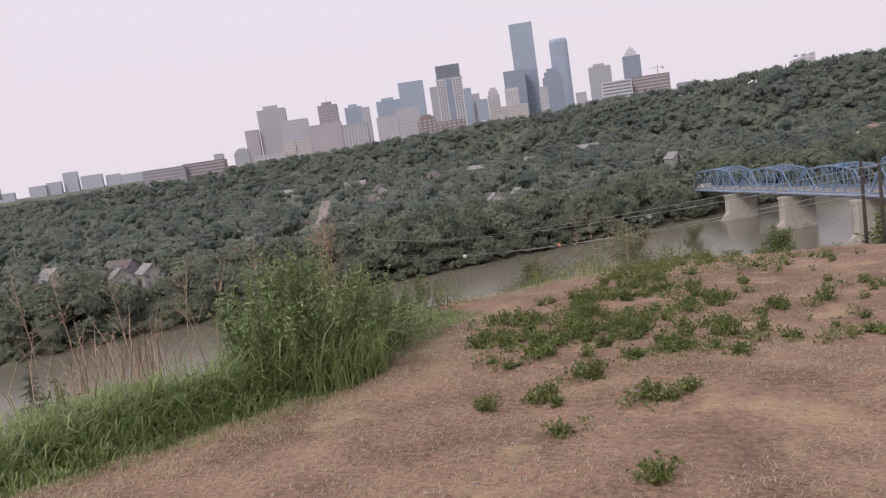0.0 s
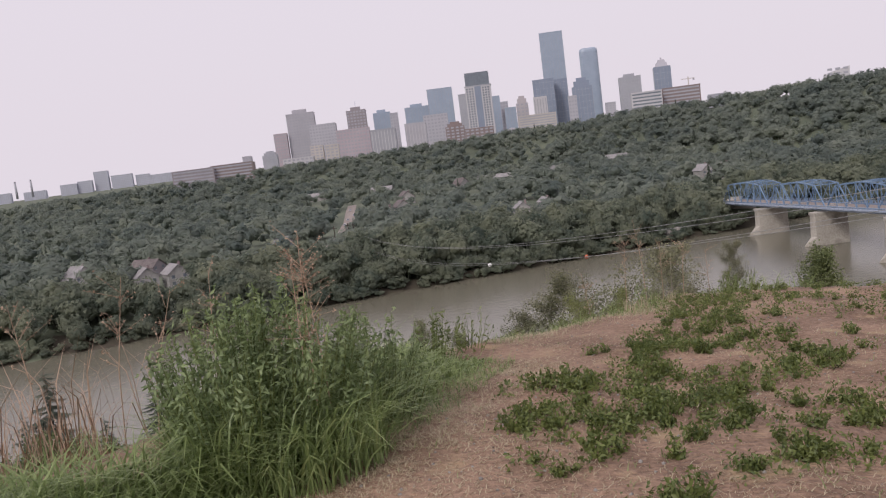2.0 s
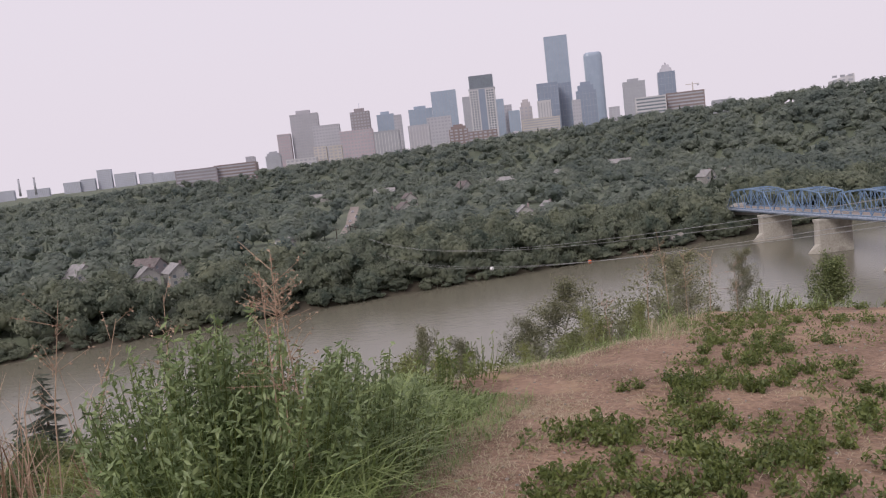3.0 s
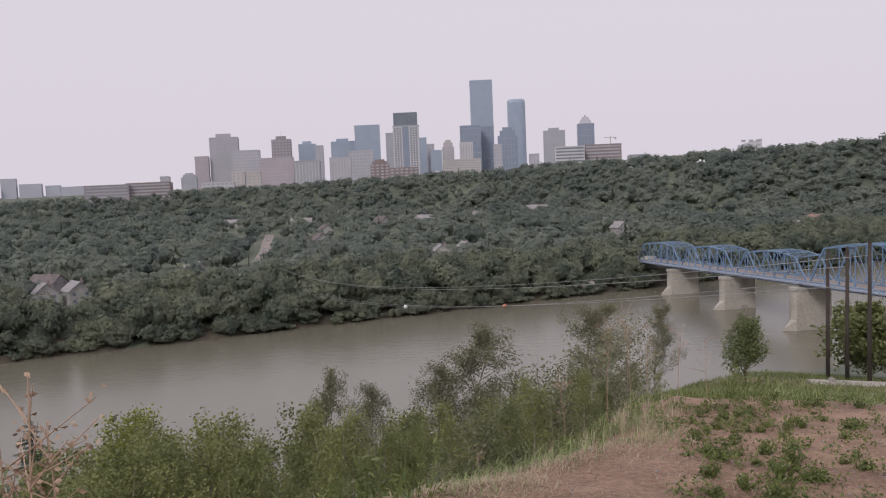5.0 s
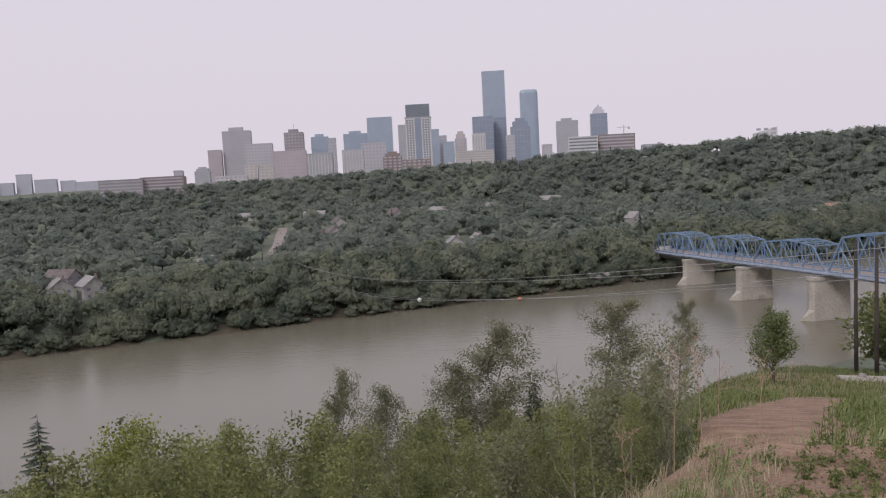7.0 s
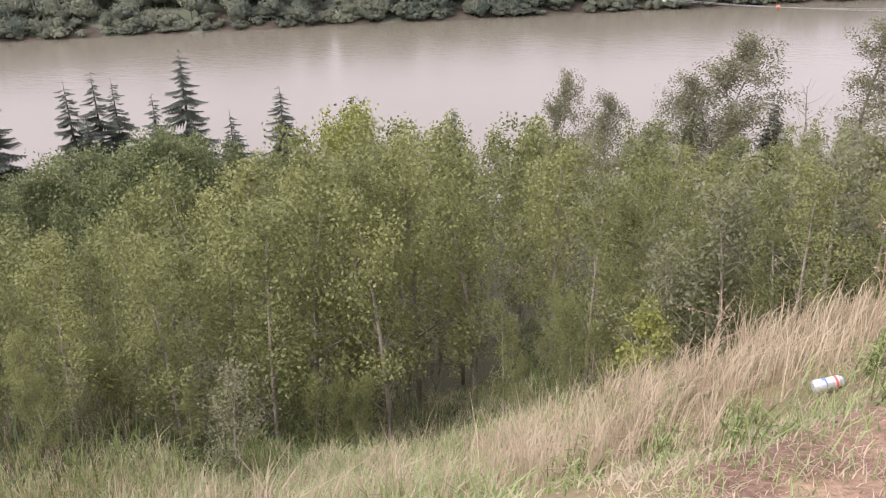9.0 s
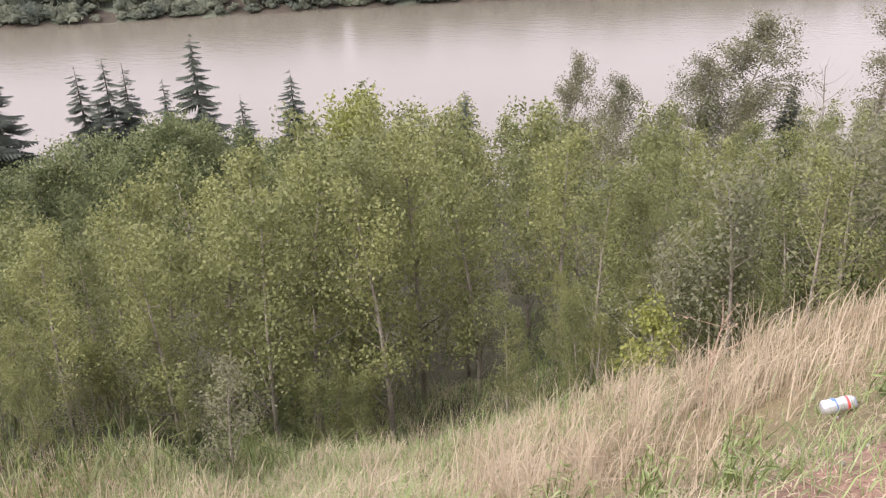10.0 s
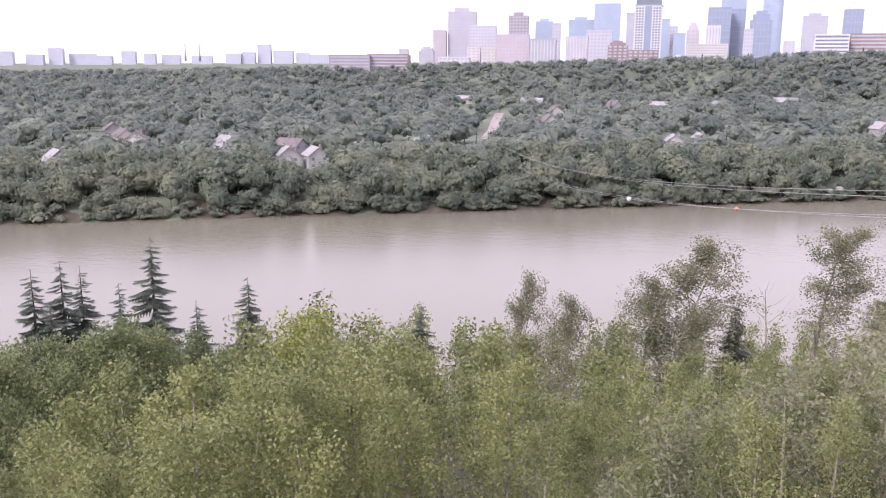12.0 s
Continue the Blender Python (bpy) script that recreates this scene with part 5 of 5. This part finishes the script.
    x = np.interp(y, EDGE[:, 1], EDGE[:, 0]) + rng.uniform(-0.4, 1, 30000) * np.interp(y, [11, 75], [6, 14])
    keep = clumpy(rng, x, y, 0.5, -0.75) & (np.abs(x - np.interp(y, [9, 12, 16, 22, 30, 40], [3.9, 4.2, 5.2, 7.7, 11.6, 16])) > np.interp(y, [11, 34, 36], [1.2, 1.2, 0]))
    blades(rng, x[keep], y[keep], rng.uniform(0.12, 0.42, keep.sum()) * np.interp(y[keep], [11, 20], [0.5, 1]), 0.03, 0.6, "shoulder_grass", "weed", "rough green grass on the shoulder above the river", "grass")
    # undergrowth beneath the thicket
    a, d = np.radians(rng.uniform(-62, 14, 12000)), rng.uniform(9.2, 21, 12000)
    x, y = 0.3 + d * np.sin(a), 3.0 + d * np.cos(a)
    dim = (a < radians(-24)) | (a > radians(-13)) | (rng.uniform(0, 1, len(x)) < 0.25)
    x, y = x[dim], y[dim]
    blades(rng, x, y, rng.uniform(0.2, 0.6, len(x)), 0.022, 0.7, "undergrowth", "weed", "shaded green undergrowth beneath the aspens", "undergrowth")
    # dead reeds beyond the brink
    x, y, off = beside(rng, 750, 0.0, 1.0, np.array([(-4.6, -0.1), (-3.0, 0.8), (-1.7, 1.6)], float))
    keep = clumpy(rng, x, y, 3.0, -0.25)
    blades(rng, x[keep], y[keep], rng.uniform(0.4, 1.05, keep.sum()), 0.008, 0.6, "dead_reeds", "stem", "thin reddish dead grass stalks at the brink", "dry grass", wind=(0.06, 0.0))


build_grass()


def weed_template(rng, stems, tall, spread):
    """A low leafy weed: short stems set with oval leaves."""
    wood, pts = Shape(), []
    for k in range(stems):
        a, r = rng.uniform(0, 6.28), spread * rng.uniform(0, 1) ** 0.6
        foot = np.array([0.3 * r * math.cos(a), 0.3 * r * math.sin(a), -0.01])
        h = tall * rng.uniform(0.5, 1.1) * (1 - 0.4 * r / spread)
        head = np.array([r * math.cos(a), r * math.sin(a), h])
        mid = (foot + head) / 2 + np.array([0, 0, -0.1 * h])
        wood.tube([foot, mid, head], [0.0025, 0.002, 0.001], 4)
        for t in np.linspace(0.25, 1.05, 9):
            pts.append(foot * (1 - t) + head * t + rng.normal(size=3) * 0.007)
    v, f = leaf_cards(rng, np.array(pts), 0.036, 0.016, -0.6, 0.3)
    ob = thing("weed_plant", "low dark green leafy weed rooted in bare soil", "weed", group="mound weeds")
    part("stalk", wood, "weed", ob)
    part("foliage", array_mesh("foliage", v, f, "weed"), "weed", ob)
    return ob


def build_weeds():
    rng = np.random.default_rng(41)
    forms = [weed_template(rng, 16, 0.10, 0.11), weed_template(rng, 12, 0.085, 0.09), weed_template(rng, 20, 0.12, 0.13), weed_template(rng, 8, 0.065, 0.06)]
    spots = []
    for x, y, r, n in ((0.72, 1.9, 0.30, 34), (0.62, 1.2, 0.26, 30), (0.62, 0.62, 0.2, 9), (0.92, 0.75, 0.26, 17), (1.1, 1.35, 0.34, 34), (1.4, 1.85, 0.3, 28), (1.25, 2.5, 0.3, 26), (1.35, 3.2, 0.3, 28),
                       (1.75, 3.5, 0.34, 30), (1.95, 4.3, 0.36, 30), (2.2, 5.1, 0.38, 30), (2.35, 6.1, 0.4, 28), (2.6, 7.2, 0.4, 26), (1.62, 0.95, 0.24, 15), (1.8, 0.45, 0.18, 12), (1.62, 0.25, 0.14, 8),
                       (2.02, 0.18, 0.13, 8), (2.32, 1.15, 0.16, 14), (2.15, 1.5, 0.18, 12), (1.8, 2.2, 0.26, 18), (2.3, 2.4, 0.2, 9), (2.3, 2.8, 0.2, 8), (3.15, 2.3, 0.2, 12), (2.9, 0.72, 0.12, 8), (3.28, 0.8, 0.1, 8),
                       (2.5, 0.85, 0.14, 8), (2.55, 1.85, 0.2, 8), (2.7, 2.85, 0.25, 7), (3.95, 3.05, 0.25, 7), (4.15, 2.45, 0.2, 9), (0.66, -0.33, 0.16, 8), (1.05, 0.0, 0.13, 7), (1.35, -0.7, 0.12, 8), (1.54, -0.58, 0.06, 4),
                       (0.88, -1.0, 0.07, 5), (1.2, -1.75, 0.06, 3), (1.28, 0.25, 0.16, 5), (2.25, 3.45, 0.25, 12), (2.07, 2.27, 0.2, 10), (3.3, 4.6, 0.6, 12), (3.0, 6.0, 0.5, 16), (3.4, 7.0, 0.5, 14), (4.2, 5.6, 0.7, 12), (2.75, 4.0, 0.4, 9), (3.5, 1.7, 0.5, 6)):
        for k in range(n):
            a, q = rng.uniform(0, 6.28), r * 1.3 * rng.uniform(0, 1) ** 0.6
            spots.append((x + q * math.cos(a) * 1.15, y + q * math.sin(a)))
    for k in range(110):
        spots.append((rng.uniform(1.9, 4.8), rng.uniform(4.4, 8.2)))
    rest = np.array([(a + rng.normal() * 0.035, b + rng.normal() * 0.035) for a, b in spots for _ in range(24)])
    rz = land(rest[:, 0], rest[:, 1]) + rough(rest[:, 0], rest[:, 1]) + rng.uniform(0.005, 0.075, len(rest))
    v, f = leaf_cards(rng, np.column_stack([rest, rz]), 0.032, 0.015, -0.4, 0.4)
    tagged(new("weed_seedlings", array_mesh("weed_seedlings", v, f, "weed")), "scattered small green weed seedlings on the mound", "weeds", kind="stuff")
    spots = [spots[i] for i in rng.permutation(len(spots))[:300]]
    for i, (x, y) in enumerate(spots):
        s = rng.uniform(0.45, 0.95) * np.interp(y, [3, 6], [1.0, 0.6])
        copy_thing(forms[rng.integers(4)], pose(x, y, ground_at(x, y), 0, 0, rng.uniform(0, 360)) @ Matrix.Diagonal((s, s, s * rng.uniform(1.0, 1.6), 1)))
    for t in forms:
        discard(t)


build_weeds()


def leafy_stand(rng, name, label, x, y, tall, radius, stems, mat, length, width, step=0.035, category="weed"):
    """A stand of upright stems set with narrow leaves."""
    wood, pts = Shape(), []
    for k in range(stems):
        a, r = rng.uniform(0, 6.28), radius * rng.uniform(0, 1) ** 0.6
        foot = np.array([r * math.cos(a) * 0.75, r * math.sin(a) * 0.75, -0.03])
        h = tall * rng.uniform(0.6, 1.0) * (1 - 0.35 * (r / radius) ** 2)
        head = np.array([r * math.cos(a) * 1.15 + 0.05, r * math.sin(a) * 1.15, h])
        wood.tube([foot, (foot + head) / 2 + rng.normal(size=3) * 0.015, head], [0.004, 0.003, 0.0015], 4)
        for t in np.arange(0.25, 1.02, step / h):
            pts.append(foot * (1 - t) + head * t + rng.normal(size=3) * 0.016)
    v, f = leaf_cards(rng, np.array(pts), length, width, -0.5, 0.2)
    ob = thing(name, label, category, pose(x, y, ground_at(x, y)))
    part("stalk", wood, "weed", ob)
    part("foliage", array_mesh("foliage", v, f, mat), mat, ob)
    return ob


def dead_stalk(rng, x, y, tall, twigs, label):
    ob = thing("dead_stalk", label, "dead plant", pose(x, y, ground_at(x, y)), "dead stalks")
    wood, seeds = Shape(), []
    lean = rng.normal(size=2) * 0.08
    head = np.array([lean[0] * tall, lean[1] * tall, tall])
    wood.tube([(0, 0, -0.05), head * np.array([0.3, 0.3, 0.5]), head], [0.0045, 0.0035, 0.0015], 5)
    for k in range(twigs):
        t = rng.uniform(0.5, 0.98)
        p = head * np.array([t * t, t * t, t])
        q = p + np.array([rng.normal() * 0.09, rng.normal() * 0.09, rng.uniform(0.03, 0.13)])
        part("twig", Shape().tube([p, q], [0.002, 0.001], 3), "stem", ob)
        for j in range(6):
            seeds.append(p + (q - p) * rng.uniform(0.4, 1.1) + rng.normal(size=3) * 0.008)
    part("stalk", wood, "stem", ob)
    v, f = leaf_cards(rng, np.array(seeds), 0.016, 0.010, 0.5, 0.1)
    tagged(part("seed_head", array_mesh("seed_head", v, f, "stem"), "stem", ob), kind="stuff")


rng = np.random.default_rng(51)
leafy_stand(rng, "weed_bush", "large bushy green weed stand at the path's edge", -0.97, 0.95, 1.02, 0.58, 250, "bushleaf", 0.046, 0.015, 0.0105)
leafy_stand(rng, "weed_bush", "smaller green weed clump in tall grass", -0.5, 1.55, 0.72, 0.34, 90, "bushleaf", 0.044, 0.014, 0.011)
leafy_stand(rng, "weed_bush", "green leafy weed clump at the brink of the bank", -0.32, 3.3, 0.45, 0.28, 30, "weed", 0.055, 0.016)
leafy_stand(rng, "weed_bush", "low leafy weed clump among dry grass", -0.05, 3.95, 0.34, 0.22, 18, "weed", 0.05, 0.014)
leafy_stand(rng, "weed_bush", "tuft of green leaves behind the bare mound", 3.2, 8.3, 0.5, 0.3, 26, "weed", 0.06, 0.018)
leafy_stand(rng, "weed_bush", "tuft of green leaves beside the sandy track", 4.0, 8.6, 0.45, 0.32, 26, "weed", 0.06, 0.018)
leafy_stand(rng, "weed_bush", "dark leafy weed at the grassy brink", -2.6, 0.35, 0.42, 0.22, 20, "weed", 0.05, 0.016)
for x, y, h, n in ((-0.63, 0.8, 1.25, 26), (-0.57, 0.9, 1.12, 20), (-0.7, 0.92, 1.18, 18), (-1.35, 1.3, 1.05, 14), (-1.75, 1.25, 1.0, 12), (-2.0, 1.35, 1.1, 14), (-2.4, 1.2, 1.05, 12), (-2.8, 1.1, 1.2, 14), (-3.0, 0.9, 1.25, 14), (2.5, 8.3, 0.7, 10), (2.9, 8.6, 0.8, 10), (1.2, 7.3, 0.95, 12), (1.7, 8.0, 1.1, 14), (0.3, 7.2, 0.8, 10), (2.0, 8.2, 1.2, 14), (2.3, 8.8, 1.1, 12)):
    dead_stalk(rng, x, y, h, n, "thin reddish-brown dead weed stalk with seed heads")

for x, y, h in ((0.45, 5.45, 0.22), (1.0, 5.75, 0.2), (0.15, 5.75, 0.24), (1.35, 6.35, 0.26), (1.05, 6.7, 0.3), (0.5, 6.6, 0.25), (-0.3, 5.9, 0.28), (1.75, 6.9, 0.3)):
    leafy_stand(rng, "green_tuft", "green leafy tuft in dry grass on the brow", x, y, h, 0.16, 16, "grass", 0.06, 0.010, 0.02, "weed")

# ---- dropped can ----
M["tin"] = material("can_metal", (0.62, 0.66, 0.72), (0.78, 0.80, 0.84), 20, 0.3, 0.1, 120, metal=0.6)
M["canblue"] = material("can_blue", (0.10, 0.20, 0.45), (0.16, 0.28, 0.55), 30, 0.35, 0.0, 120)
M["canred"] = material("can_red", (0.50, 0.08, 0.07), (0.60, 0.12, 0.10), 30, 0.35, 0.0, 120)
can = thing("drink_can", "dented white drink can lying on dry grass", "can", pose(0.885, 6.62, ground_at(0.885, 6.62) + 0.07, 0, -8, 22))
prof = [(-0.078, 0.022), (-0.076, 0.026), (-0.066, 0.033), (-0.02, 0.033), (0.0, 0.030), (0.03, 0.033), (0.062, 0.033), (0.074, 0.027), (0.077, 0.025)]
part("body", Shape().tube([(a, 0.002 * math.sin(40 * a), 0) for a, r in prof], [r for a, r in prof], 18), "tin", can, "pale dented metal body", smooth=True)
part("rim", Shape().tube([(0.075, 0, 0), (0.079, 0, 0)], [0.0265, 0.0265], 18), "steelgrey", can)
for a, w, mat in ((0.035, 0.012, "canred"), (-0.03, 0.02, "canblue")):
    part("stripe", Shape().tube([(a, 0, 0), (a + w, 0, 0)], [0.0335, 0.0335], 18), mat, can)


# ---- boulders by the sandy track ----
def boulder(rng, x, y, s, label):
    v, f = ico(3)
    k = np.array([noise.noise(Vector(p * 1.4) + Vector((x, y, 0))) for p in v])
    k2 = np.array([noise.noise(Vector(p * 4.0) + Vector((y, x, 0))) for p in v])
    v = v * (1 + 0.35 * k + 0.08 * k2)[:, None] * np.array(s)
    ob = tagged(new("boulder", array_mesh("boulder", v, f, "rock", True)), label, "boulder", "track boulders")
    ob.matrix_world = pose(x, y, ground_at(x, y) + s[2] * 0.35, 0, 0, rng.uniform(0, 360))


boulder(rng, 15.59, 32.34, (0.62, 0.4, 0.16), "flat grey boulder half hidden in dry grass")
boulder(rng, 16.29, 32.84, (0.4, 0.34, 0.2), "pale grey boulder beside the sandy track")
boulder(rng, 24.24, 54.42, (0.28, 0.28, 0.34), "dark boulder at the end of the sandy track")
rng = np.random.default_rng(61)
n = 1500
px, py = rng.uniform(-1.5, 5, n), rng.uniform(-3.5, 8, n)
ok = px > np.interp(py, MARGIN[:, 1], MARGIN[:, 0])
px, py = px[ok], py[ok]
sv, sf = ico(1)
size = rng.uniform(0.004, 0.014, len(px)) ** 1.0
pz = land(px, py) + rough(px, py)
v = (sv[None] * size[:, None, None] * rng.uniform(0.6, 1.2, (len(px), 12, 1)) + np.stack([px, py, pz], 1)[:, None]).reshape(-1, 3)
f = (sf[None] + (np.arange(len(px)) * 12)[:, None, None]).reshape(-1, 3)
tagged(new("pebbles", array_mesh("pebbles", v, f, "rock")), "small pale pebbles on dry soil", "pebbles", kind="stuff")


def driftwood(rng, x, y, label):
    ob = thing("driftwood", label, "driftwood", pose(x, y, WATER + 0.1))
    part("log", Shape().tube([(-5, 0, 0.3), (0, 0.4, 0.5), (6, 0.2, 0.2)], [0.35, 0.3, 0.15], 7), "bark", ob, smooth=True)
    for a, b in (((-4, 0, 0.4), (-7.5, -1, 4.2)), ((-3, 0, 0.4), (-5.2, 0.6, 4.6)), ((1, 0.4, 0.5), (3.4, -0.8, 2.2))):
        part("branch", Shape().tube([a, b], [0.2, 0.07], 5), "bark", ob)


driftwood(rng, -199, 274, "bleached fallen tree lying at the far water's edge")
driftwood(rng, -78, 325, "grey driftwood trunk stranded on the far bank")
for x, y, size in ((60, 392.5, (2.6, 1.8, 1.8)), (64.5, 394, (3.4, 2.2, 2.4)), (68.5, 396, (2.4, 1.7, 1.5))):
    boulder(rng, x, y, size, "large pale rock on the muddy far bank")
